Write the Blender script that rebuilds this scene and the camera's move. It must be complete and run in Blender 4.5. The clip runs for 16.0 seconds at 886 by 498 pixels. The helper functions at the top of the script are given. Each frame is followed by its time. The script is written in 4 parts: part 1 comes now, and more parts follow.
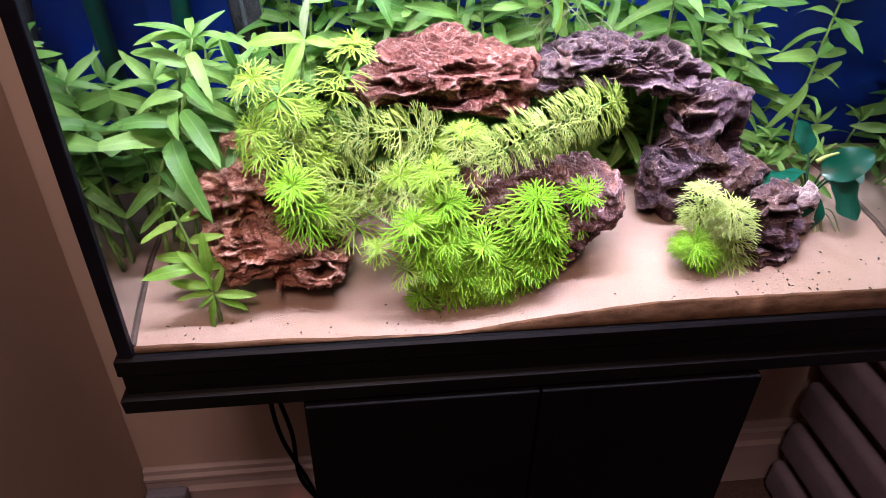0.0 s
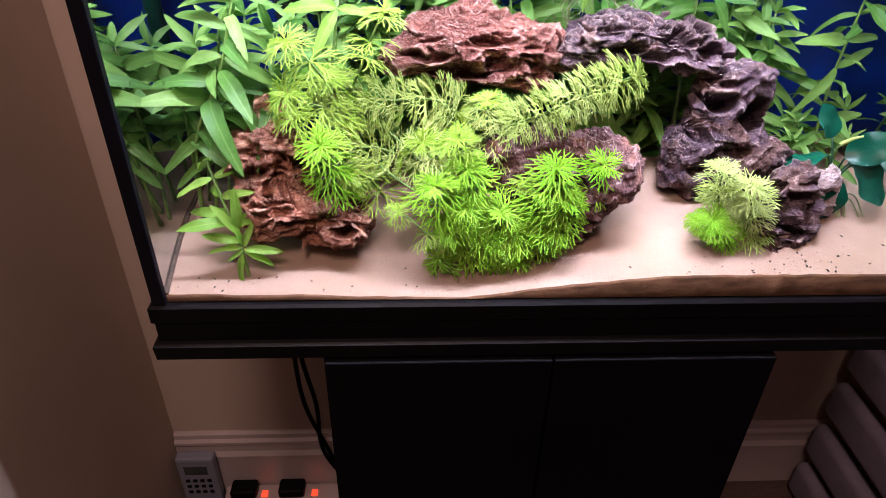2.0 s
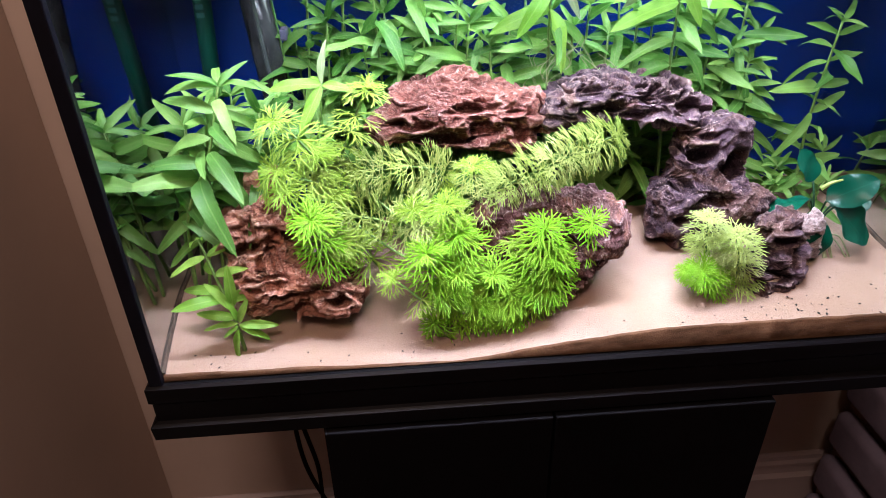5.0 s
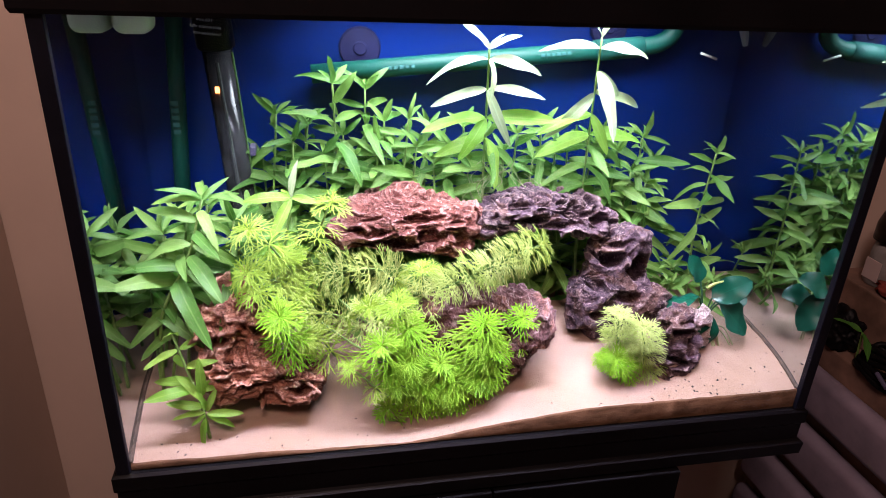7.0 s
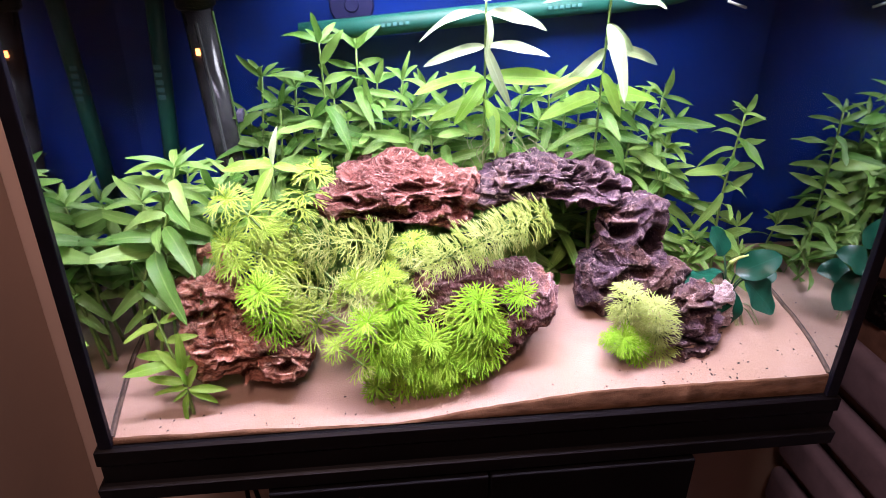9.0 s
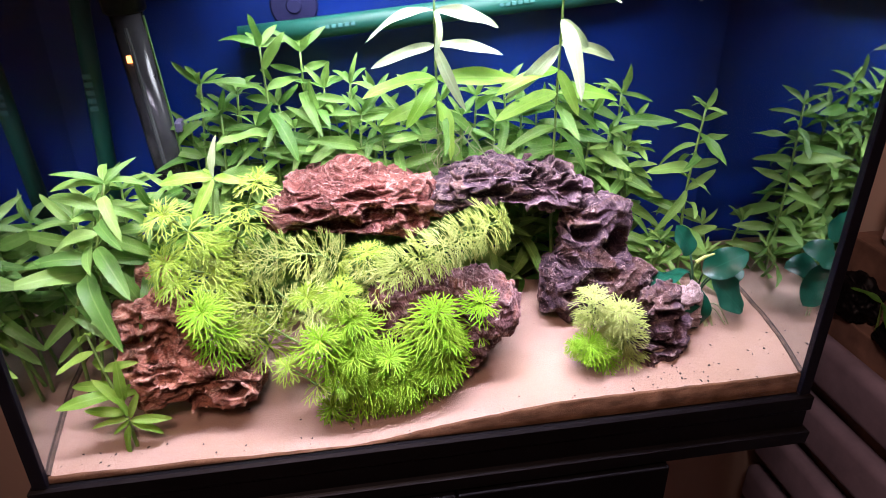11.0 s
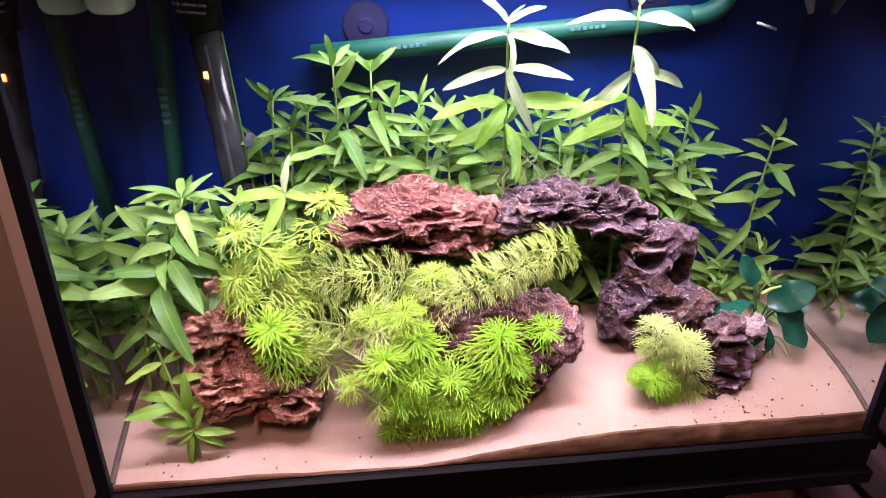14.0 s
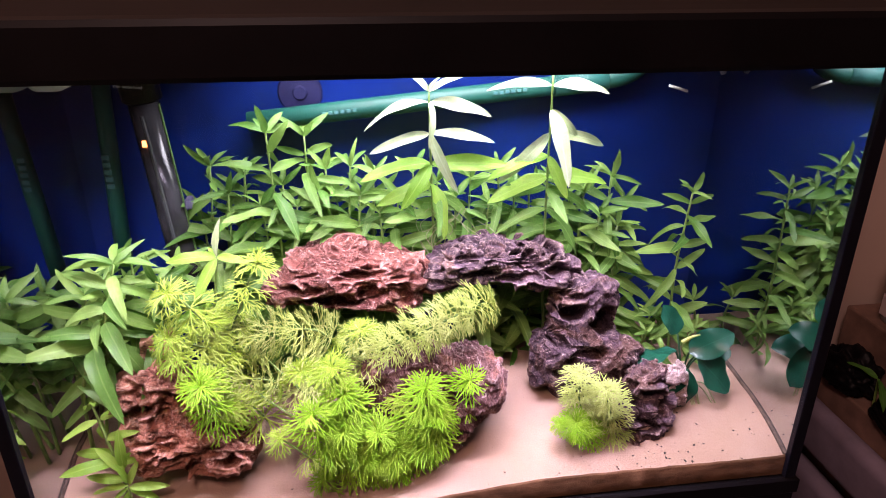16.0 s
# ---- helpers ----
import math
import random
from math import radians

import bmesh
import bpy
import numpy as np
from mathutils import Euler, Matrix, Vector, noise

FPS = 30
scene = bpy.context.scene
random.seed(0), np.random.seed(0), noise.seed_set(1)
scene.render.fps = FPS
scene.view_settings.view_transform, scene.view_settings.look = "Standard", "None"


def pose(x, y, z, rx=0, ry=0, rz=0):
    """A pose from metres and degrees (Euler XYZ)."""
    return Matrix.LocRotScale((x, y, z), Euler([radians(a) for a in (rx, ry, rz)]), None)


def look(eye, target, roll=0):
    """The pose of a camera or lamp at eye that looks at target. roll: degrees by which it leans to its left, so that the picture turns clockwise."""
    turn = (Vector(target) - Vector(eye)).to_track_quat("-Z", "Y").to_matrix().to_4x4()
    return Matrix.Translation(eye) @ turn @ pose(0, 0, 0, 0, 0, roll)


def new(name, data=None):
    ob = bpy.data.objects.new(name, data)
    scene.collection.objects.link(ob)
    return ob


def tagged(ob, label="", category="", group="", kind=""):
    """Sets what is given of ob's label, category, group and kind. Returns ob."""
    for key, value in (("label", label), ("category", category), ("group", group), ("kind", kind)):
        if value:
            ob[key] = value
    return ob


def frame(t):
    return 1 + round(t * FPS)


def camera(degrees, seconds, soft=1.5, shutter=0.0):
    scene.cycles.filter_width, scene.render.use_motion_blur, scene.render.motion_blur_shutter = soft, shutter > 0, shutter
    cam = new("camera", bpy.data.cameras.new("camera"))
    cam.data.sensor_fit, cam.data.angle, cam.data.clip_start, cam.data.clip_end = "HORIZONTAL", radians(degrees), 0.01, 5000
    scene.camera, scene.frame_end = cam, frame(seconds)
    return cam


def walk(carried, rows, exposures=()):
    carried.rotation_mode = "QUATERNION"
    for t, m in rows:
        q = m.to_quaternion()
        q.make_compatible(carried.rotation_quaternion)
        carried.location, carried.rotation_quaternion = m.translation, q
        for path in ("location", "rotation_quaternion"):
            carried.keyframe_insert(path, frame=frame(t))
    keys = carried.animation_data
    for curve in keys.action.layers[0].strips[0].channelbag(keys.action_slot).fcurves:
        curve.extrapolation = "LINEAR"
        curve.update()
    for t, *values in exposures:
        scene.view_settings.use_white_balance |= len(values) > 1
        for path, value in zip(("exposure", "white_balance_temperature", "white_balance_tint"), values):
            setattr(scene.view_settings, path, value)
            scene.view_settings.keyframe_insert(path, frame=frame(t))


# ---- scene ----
cam = camera(66.8, 16.0, soft=0.6)
PATH = [
    (0, (0.241, -0.491, 1.23), (0.442, 1.147, 0.101), 1.2),
    (0.5, (0.26, -0.469, 1.212), (0.456, 1.142, 0.044), 0.8),
    (1, (0.248, -0.49, 1.207), (0.461, 1.124, 0.045), 1.1),
    (1.5, (0.253, -0.504, 1.207), (0.416, 1.126, 0.061), 0.8),
    (2, (0.256, -0.531, 1.213), (0.347, 1.119, 0.087), 1.4),
    (2.5, (0.253, -0.552, 1.232), (0.326, 1.136, 0.161), 0.6),
    (3, (0.248, -0.529, 1.235), (0.413, 1.172, 0.196), 1.0),
    (3.5, (0.27, -0.515, 1.247), (0.342, 1.175, 0.181), 0.3),
    (3.7, (0.267, -0.515, 1.237), (0.324, 1.19, 0.193), -0.2),
    (5.8, (0.24, -0.533, 1.255), (0.418, 1.169, 0.22), -0.7),
    (6, (0.219, -0.552, 1.261), (0.411, 1.191, 0.299), 1.0),
    (6.5, (0.206, -0.58, 1.284), (0.499, 1.216, 0.456), 2.4),
    (7, (0.207, -0.592, 1.302), (0.59, 1.191, 0.48), 2.7),
    (7.5, (0.234, -0.619, 1.305), (0.641, 1.167, 0.503), 1.8),
    (8, (0.252, -0.625, 1.303), (0.617, 1.178, 0.517), 0.9),
    (8.5, (0.275, -0.604, 1.307), (0.53, 1.202, 0.488), 0.5),
    (8.7, (0.279, -0.578, 1.294), (0.493, 1.194, 0.392), 0.7),
    (10.8, (0.292, -0.522, 1.274), (0.616, 1.218, 0.343), 0.2),
    (11, (0.305, -0.527, 1.275), (0.603, 1.234, 0.376), -0.3),
    (11.5, (0.324, -0.523, 1.289), (0.556, 1.27, 0.435), -1.3),
    (12, (0.301, -0.521, 1.29), (0.511, 1.266, 0.416), -0.8),
    (12.5, (0.297, -0.521, 1.291), (0.522, 1.268, 0.426), 0.3),
    (13, (0.29, -0.517, 1.292), (0.481, 1.266, 0.407), -0.1),
    (13.5, (0.277, -0.512, 1.29), (0.456, 1.262, 0.383), -0.7),
    (14, (0.261, -0.514, 1.286), (0.498, 1.27, 0.413), 0.8),
    (14.5, (0.264, -0.518, 1.307), (0.5, 1.279, 0.463), 2.5),
    (15, (0.249, -0.514, 1.327), (0.538, 1.282, 0.495), 2.9),
    (15.5, (0.236, -0.518, 1.324), (0.639, 1.257, 0.495), 3.4),
    (16, (0.336, -0.541, 1.33), (0.578, 1.275, 0.529), -0.0),
]
# the phone's drifting exposure and white balance
BALANCE = [(0, 0.0, 6000, 4), (2.5, 0.07, 5900, -2), (3.5, 0.05, 5900, -4), (6, 0.02, 5850, -8), (8, 0.08, 6200, 19), (11, -0.03, 6300, 12), (12.5, -0.05, 6450, 20), (14, -0.06, 6500, 22), (16, -0.06, 6550, 22)]
walk(cam, [(t, look(eye, target, roll)) for t, eye, target, roll in PATH], BALANCE)

# ---------------------------------------------------------------- world and light
world = bpy.data.worlds.new("dim_room")
scene.world = world
world.use_nodes = True
world.node_tree.nodes["Background"].inputs["Color"].default_value = (0.02, 0.018, 0.02, 1)
world.node_tree.nodes["Background"].inputs["Strength"].default_value = 0.3


def area_lamp(name, place, target, size, size_y, watts, colour, spread=180):
    data = bpy.data.lights.new(name, "AREA")
    data.shape, data.size, data.size_y, data.energy, data.color = "RECTANGLE", size, size_y, watts, colour
    data.spread = radians(spread)
    ob = new(name, data)
    ob.matrix_world = look(place, target)
    return ob


TANK_W, TANK_D, BASE_Z, FRAME_Z, HOOD_Z = 0.81, 0.27, 0.717, 0.787, 1.243
# the lamp under the lid and the warm lamp of the room
area_lamp("front_tube_light", (0.345, 0.012, 1.262), (0.345, 0.050, 0.5), 0.68, 0.03, 8.3, (0.90, 0.80, 1.0), 104)
area_lamp("rear_tube_light", (0.43, 0.185, 1.262), (0.43, 0.21, 0.5), 0.44, 0.07, 2.8, (0.92, 0.90, 1.0), 124)
area_lamp("room_lamp_light", (0.10, -0.9, 2.25), (0.25, 0.3, 0.9), 0.35, 0.35, 13.5, (1.0, 0.64, 0.56))


# ---------------------------------------------------------------- materials
def material(name, rough=0.5, metal=0.0, spec=0.5):
    m = bpy.data.materials.new(name)
    m.use_nodes = True
    b = m.node_tree.nodes["Principled BSDF"]
    b.inputs["Roughness"].default_value = rough
    b.inputs["Metallic"].default_value = metal
    b.inputs["Specular IOR Level"].default_value = spec
    return m, m.node_tree, b


def tex_coords(nt, kind="Object", scale=(1, 1, 1)):
    tc, mp = nt.nodes.new("ShaderNodeTexCoord"), nt.nodes.new("ShaderNodeMapping")
    mp.inputs["Scale"].default_value = scale
    nt.links.new(tc.outputs[kind], mp.inputs["Vector"])
    return mp.outputs["Vector"]


def noise_tex(nt, vec, scale, detail=6, rough=0.6, distort=0.0):
    n = nt.nodes.new("ShaderNodeTexNoise")
    n.inputs["Scale"].default_value, n.inputs["Detail"].default_value = scale, detail
    n.inputs["Roughness"].default_value, n.inputs["Distortion"].default_value = rough, distort
    nt.links.new(vec, n.inputs["Vector"])
    return n.outputs["Fac"]


def ramp(nt, fac, stops):
    r = nt.nodes.new("ShaderNodeValToRGB")
    while len(r.color_ramp.elements) < len(stops):
        r.color_ramp.elements.new(0.5)
    for e, (p, c) in zip(r.color_ramp.elements, stops):
        e.position, e.color = p, (*c, 1)
    nt.links.new(fac, r.inputs["Fac"])
    return r.outputs["Color"]


def mixed(nt, kind, fac, a, b):
    m = nt.nodes.new("ShaderNodeMix")
    m.data_type, m.blend_type = "RGBA", kind
    for socket, value in ((m.inputs[0], fac), (m.inputs[6], a), (m.inputs[7], b)):
        if hasattr(value, "is_linked"):
            nt.links.new(value, socket)
        elif isinstance(value, tuple):
            socket.default_value = (*value, 1)
        else:
            socket.default_value = value
    return m.outputs[2]


def bump(nt, b, height, strength, distance):
    n = nt.nodes.new("ShaderNodeBump")
    n.inputs["Strength"].default_value, n.inputs["Distance"].default_value = strength, distance
    nt.links.new(height, n.inputs["Height"])
    nt.links.new(n.outputs["Normal"], b.inputs["Normal"])


def plain(name, colour, rough=0.5, metal=0.0, vary=0.25, scale=30, spec=0.5, relief=0.0):
    m, nt, b = material(name, rough, metal, spec)
    v = tex_coords(nt)
    n = noise_tex(nt, v, scale, 8)
    lo = tuple(c * (1 - vary) for c in colour)
    hi = tuple(min(1, c * (1 + vary)) for c in colour)
    nt.links.new(ramp(nt, n, [(0.3, lo), (0.7, hi)]), b.inputs["Base Color"])
    if relief:
        bump(nt, b, noise_tex(nt, v, scale * 6, 4), 0.4, relief)
    return m


def leaf_material(name, dark, light, rough=0.48, see_through=0.42, axis_vein=True):
    m, nt, b = material(name, rough, 0, 0.35)
    v = tex_coords(nt)
    info = nt.nodes.new("ShaderNodeObjectInfo")
    col = ramp(nt, info.outputs["Random"], [(0.0, dark), (0.55, tuple((a + c) / 2 for a, c in zip(dark, light))), (1.0, light)])
    col = mixed(nt, "MULTIPLY", 0.6, col, ramp(nt, noise_tex(nt, v, 7, 5), [(0.3, (0.6, 0.68, 0.55)), (0.7, (1, 1, 1))]))
    if axis_vein:
        sep, ab, cr = nt.nodes.new("ShaderNodeSeparateXYZ"), nt.nodes.new("ShaderNodeMath"), nt.nodes.new("ShaderNodeMath")
        ab.operation, cr.operation = "ABSOLUTE", "LESS_THAN"
        cr.inputs[1].default_value = 0.008
        nt.links.new(v, sep.inputs[0])
        nt.links.new(sep.outputs["Y"], ab.inputs[0])
        nt.links.new(ab.outputs[0], cr.inputs[0])
        half = nt.nodes.new("ShaderNodeMath")
        half.operation = "MULTIPLY"
        half.inputs[1].default_value = 0.17
        nt.links.new(cr.outputs[0], half.inputs[0])
        col = mixed(nt, "MIX", half.outputs[0], col, tuple(min(1, c * 1.7 + 0.05) for c in light))
        w = nt.nodes.new("ShaderNodeTexWave")
        w.inputs["Scale"].default_value, w.inputs["Distortion"].default_value = 9, 2.5
        nt.links.new(v, w.inputs["Vector"])
        bump(nt, b, w.outputs["Fac"], 0.06, 0.02)
    nt.links.new(col, b.inputs["Base Color"])
    tr, mx = nt.nodes.new("ShaderNodeBsdfTranslucent"), nt.nodes.new("ShaderNodeMixShader")
    mx.inputs[0].default_value = see_through
    nt.links.new(col, tr.inputs["Color"])
    nt.links.new(b.outputs[0], mx.inputs[1])
    nt.links.new(tr.outputs[0], mx.inputs[2])
    nt.links.new(mx.outputs[0], nt.nodes["Material Output"].inputs["Surface"])
    return m


def rock_material(name, dark, mid, pale, pale_at=0.62, stretch=(1, 1, 2.2), other=None):
    m, nt, b = material(name, 0.85, 0, 0.25)
    v = tex_coords(nt, scale=stretch)
    base = ramp(nt, noise_tex(nt, v, 26, 10, 0.65, 0.6), [(0.28, dark), (0.5, mid), (pale_at, mid), (pale_at + 0.16, pale)])
    patches = ramp(nt, noise_tex(nt, v, 9, 4), [(0.35, (0.55, 0.5, 0.52)), (0.65, (1.15, 1.08, 1.05))])
    col = mixed(nt, "MULTIPLY", 0.8, base, patches)
    if other:
        col = mixed(nt, "MIX", ramp(nt, noise_tex(nt, v, 15, 6, 0.6, 1.2), [(0.5, (0, 0, 0)), (0.6, (1, 1, 1))]), col, other)
    streak = ramp(nt, noise_tex(nt, v, 48, 8, 0.75, 2.5), [(0.56, (0, 0, 0)), (0.64, (0.8, 0.8, 0.8))])
    col = mixed(nt, "MIX", streak, col, pale)
    speck = ramp(nt, noise_tex(nt, v, 230, 4), [(0.62, (0, 0, 0)), (0.7, (1, 1, 1))])
    col = mixed(nt, "MIX", mixed(nt, "MULTIPLY", 1.0, speck, (0.35, 0.35, 0.35)), col, pale)
    crack = ramp(nt, noise_tex(nt, v, 34, 6, 0.6, 3.0), [(0.455, (1, 1, 1)), (0.49, (0.25, 0.22, 0.22)), (0.505, (0.25, 0.22, 0.22)), (0.54, (1, 1, 1))])
    col = mixed(nt, "MULTIPLY", 0.7, col, crack)
    # worn edges and pale ridge highlights, both put into the colour by curvature
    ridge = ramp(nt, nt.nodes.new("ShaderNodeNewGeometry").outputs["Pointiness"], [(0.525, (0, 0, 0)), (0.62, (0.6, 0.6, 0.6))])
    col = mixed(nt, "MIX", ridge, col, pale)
    nt.links.new(col, b.inputs["Base Color"])
    bump(nt, b, noise_tex(nt, v, 140, 10, 0.75, 0.6), 0.9, 0.004)
    return m


M_ROCK_RED = rock_material("red_brown_rock", (0.11, 0.034, 0.024), (0.47, 0.205, 0.135), (0.72, 0.46, 0.35), 0.57)
M_ROCK_PINK = rock_material("pinkish_brown_rock", (0.07, 0.016, 0.017), (0.24, 0.088, 0.070), (0.58, 0.35, 0.31), 0.56)
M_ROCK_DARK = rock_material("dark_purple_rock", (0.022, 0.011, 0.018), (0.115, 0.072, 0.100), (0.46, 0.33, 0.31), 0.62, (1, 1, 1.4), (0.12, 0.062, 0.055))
M_ROCK_FRONT = rock_material("mauve_brown_rock", (0.07, 0.03, 0.035), (0.24, 0.125, 0.13), (0.62, 0.45, 0.45), 0.58, (1.5, 1, 1), (0.30, 0.14, 0.11))
M_ROCK_WHITE = rock_material("pale_rock", (0.25, 0.15, 0.15), (0.55, 0.42, 0.42), (0.8, 0.7, 0.7), 0.5)
M_LEAF = leaf_material("stem_plant_leaf", (0.085, 0.21, 0.034), (0.24, 0.40, 0.090))
# brighter copy of the stem plant leaf, with lamplight put into its colour
M_LEAF_LIT = leaf_material("lit_green_leaf", (0.24, 0.48, 0.055), (0.40, 0.62, 0.11), 0.45, 0.5)
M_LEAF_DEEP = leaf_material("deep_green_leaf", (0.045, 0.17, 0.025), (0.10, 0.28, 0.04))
# whitish copy of the green leaf: glare close under the lamp put into colour
M_LEAF_OVERLIT = leaf_material("overlit_leaf", (0.36, 0.44, 0.22), (0.50, 0.56, 0.36), 0.4, 0.25)
M_FEATHER = leaf_material("feathery_leaf", (0.32, 0.48, 0.04), (0.47, 0.60, 0.11), 0.5, 0.45, False)
M_FEATHER_GREEN = leaf_material("fresh_feathery_leaf", (0.29, 0.56, 0.022), (0.46, 0.70, 0.07), 0.5, 0.5, False)
M_FEATHER_PALE = leaf_material("pale_feathery_leaf", (0.44, 0.53, 0.12), (0.60, 0.66, 0.24), 0.5, 0.4, False)
M_ANUBIAS = leaf_material("dark_teal_leaf", (0.005, 0.06, 0.036), (0.010, 0.105, 0.065), 0.3, 0.1)
M_STEM = plain("green_stem", (0.16, 0.26, 0.06), 0.5, vary=0.35, scale=60)
M_STEM_DARK = plain("dark_petiole", (0.02, 0.07, 0.03), 0.5)
M_STEM_RED = plain("olive_stem", (0.20, 0.16, 0.06), 0.5, vary=0.3, scale=60)
M_ROOT = plain("fine_root", (0.30, 0.32, 0.16), 0.6)
M_BLACK = plain("black_plastic", (0.004, 0.0034, 0.004), 0.45, vary=0.3, scale=12, spec=0.1)
M_BLACK_WOOD = plain("black_laminate", (0.003, 0.0025, 0.003), 0.7, vary=0.35, scale=8, spec=0.06)
M_SEAL = plain("black_silicone", (0.004, 0.004, 0.008), 0.5, spec=0.15)
M_SEAM = plain("dirty_seam", (0.09, 0.06, 0.045), 0.8, vary=0.5, scale=90)
M_WALL = plain("cream_wall_paint", (0.56, 0.44, 0.36), 0.8, vary=0.05, scale=5, relief=0.0006)
M_TRIM = plain("white_gloss_paint", (0.52, 0.42, 0.40), 0.35, vary=0.06, scale=10)
M_FLOOR = plain("brown_carpet", (0.10, 0.06, 0.05), 0.95, vary=0.35, scale=120, relief=0.003)
M_CEILING = plain("ceiling_paint", (0.7, 0.66, 0.6), 0.9, vary=0.04, scale=4)
M_DARK_WOOD = plain("dark_brown_wood", (0.21, 0.125, 0.092), 0.5, vary=0.5, scale=14)
M_DRAWER = plain("drawer_front", (0.23, 0.19, 0.25), 0.7, vary=0.2, scale=18)
M_GREEN_TUBE = plain("green_tube", (0.002, 0.062, 0.046), 0.55, vary=0.15, scale=25)
M_GREEN_PALE = plain("pale_green_connector", (0.006, 0.07, 0.058), 0.6)
M_WHITE = plain("white_plastic", (0.72, 0.74, 0.72), 0.4, vary=0.06)
M_LILAC = plain("grey_lilac_plastic", (0.26, 0.26, 0.33), 0.4, vary=0.06)
M_CLIP = plain("dim_lilac_plastic", (0.10, 0.09, 0.16), 0.5)
M_SCREEN = plain("grey_display", (0.06, 0.065, 0.07), 0.2)
M_PRINT = plain("pale_print", (0.05, 0.15, 0.15), 0.6)
M_PRINT_PALE = plain("white_print", (0.55, 0.55, 0.62), 0.6)
M_CHROME = plain("chrome", (0.75, 0.73, 0.7), 0.15, metal=1.0, vary=0.05)
M_RED = plain("red_cloth", (0.20, 0.03, 0.02), 0.9, vary=0.4, scale=60, relief=0.002)
M_GREY = plain("grey_plastic", (0.22, 0.21, 0.20), 0.4)
M_BROWN_DOME = plain("dark_brown_dome", (0.02, 0.012, 0.01), 0.25)
M_CUP = plain("suction_cup", (0.012, 0.012, 0.048), 0.7, spec=0.15)
M_DEBRIS = plain("dark_debris", (0.03, 0.022, 0.018), 0.9, vary=0.5, scale=300)
M_OLIVE = plain("olive_glint", (0.10, 0.20, 0.05), 0.5)


def sand_material():
    m, nt, b = material("fine_pink_sand", 0.92, 0, 0.2)
    v = tex_coords(nt)
    c = ramp(nt, noise_tex(nt, v, 900, 3), [(0.3, (0.29, 0.188, 0.142)), (0.5, (0.385, 0.260, 0.203)), (0.7, (0.47, 0.335, 0.272))])
    c = mixed(nt, "MULTIPLY", 0.55, c, ramp(nt, noise_tex(nt, v, 9, 6), [(0.35, (0.78, 0.72, 0.62)), (0.62, (1, 1, 1))]))
    # brown algae and the light's falloff at the front glass, both painted in
    algae_and_shade = ramp(nt, noise_tex(nt, tex_coords(nt, scale=(1, 1, 3)), 22, 5), [(0.38, (0.46, 0.34, 0.24)), (0.62, (0.20, 0.135, 0.08))])
    sep = nt.nodes.new("ShaderNodeSeparateXYZ")
    nt.links.new(v, sep.inputs[0])
    lt = nt.nodes.new("ShaderNodeMath")
    lt.operation, lt.inputs[1].default_value = "LESS_THAN", 0.004
    nt.links.new(sep.outputs["Y"], lt.inputs[0])
    c = mixed(nt, "MULTIPLY", lt.outputs[0], c, algae_and_shade)
    nt.links.new(c, b.inputs["Base Color"])
    bump(nt, b, noise_tex(nt, v, 700, 5), 0.5, 0.0015)
    return m


def film_material():
    m, nt, b = material("blue_background_film", 0.35, 0, 0.4)
    v = tex_coords(nt)
    c = ramp(nt, noise_tex(nt, v, 5, 6, 0.6, 0.8), [(0.3, (0.001, 0.008, 0.060)), (0.7, (0.002, 0.021, 0.20))])
    streak = ramp(nt, noise_tex(nt, tex_coords(nt, scale=(14, 1, 3)), 3, 6, 0.7, 1.0), [(0.55, (0, 0, 0)), (0.8, (0.2, 0.2, 0.2))])
    nt.links.new(mixed(nt, "MIX", streak, c, (0.02, 0.03, 0.08)), b.inputs["Base Color"])
    return m


def mirror_material(name, tint, rough):
    m, nt, b = material(name, rough, 1.0)
    v = tex_coords(nt)
    nt.links.new(ramp(nt, noise_tex(nt, v, 8, 5), [(0.3, tuple(c * 0.85 for c in tint)), (0.7, tint)]), b.inputs["Base Color"])
    return m


def pane_material():
    m, nt, b = material("clear_glass")
    g, t, mx = nt.nodes.new("ShaderNodeBsdfGlossy"), nt.nodes.new("ShaderNodeBsdfTransparent"), nt.nodes.new("ShaderNodeMixShader")
    g.inputs["Roughness"].default_value = 0.03
    t.inputs["Color"].default_value = (0.96, 0.98, 0.97, 1)
    mx.inputs[0].default_value = 0.012
    nt.links.new(t.outputs[0], mx.inputs[1])
    nt.links.new(g.outputs[0], mx.inputs[2])
    nt.links.new(mx.outputs[0], nt.nodes["Material Output"].inputs["Surface"])
    return m


def tube_glass_material():
    m, nt, b = material("heater_glass", 0.2, 0, 0.35)
    v = tex_coords(nt)
    nt.links.new(ramp(nt, noise_tex(nt, v, 40, 5), [(0.35, (0.008, 0.008, 0.010)), (0.7, (0.045, 0.045, 0.05))]), b.inputs["Base Color"])
    return m


def glow_material(name, colour, strength):
    m, nt, b = material(name)
    b.inputs["Base Color"].default_value = (*colour, 1)
    b.inputs["Emission Color"].default_value = (*colour, 1)
    b.inputs["Emission Strength"].default_value = strength
    return m


M_SAND, M_FILM, M_PANE, M_HEATER = sand_material(), film_material(), pane_material(), tube_glass_material()
M_SIDE = mirror_material("inner_side_glass", (0.62, 0.66, 0.68), 0.03)
M_LED, M_RED_LED = glow_material("led_diffuser", (1, 0.96, 0.98), 3.0), glow_material("red_indicator", (1.0, 0.05, 0.02), 1.6)
M_AMBER = glow_material("amber_indicator", (1.0, 0.25, 0.06), 9.0)


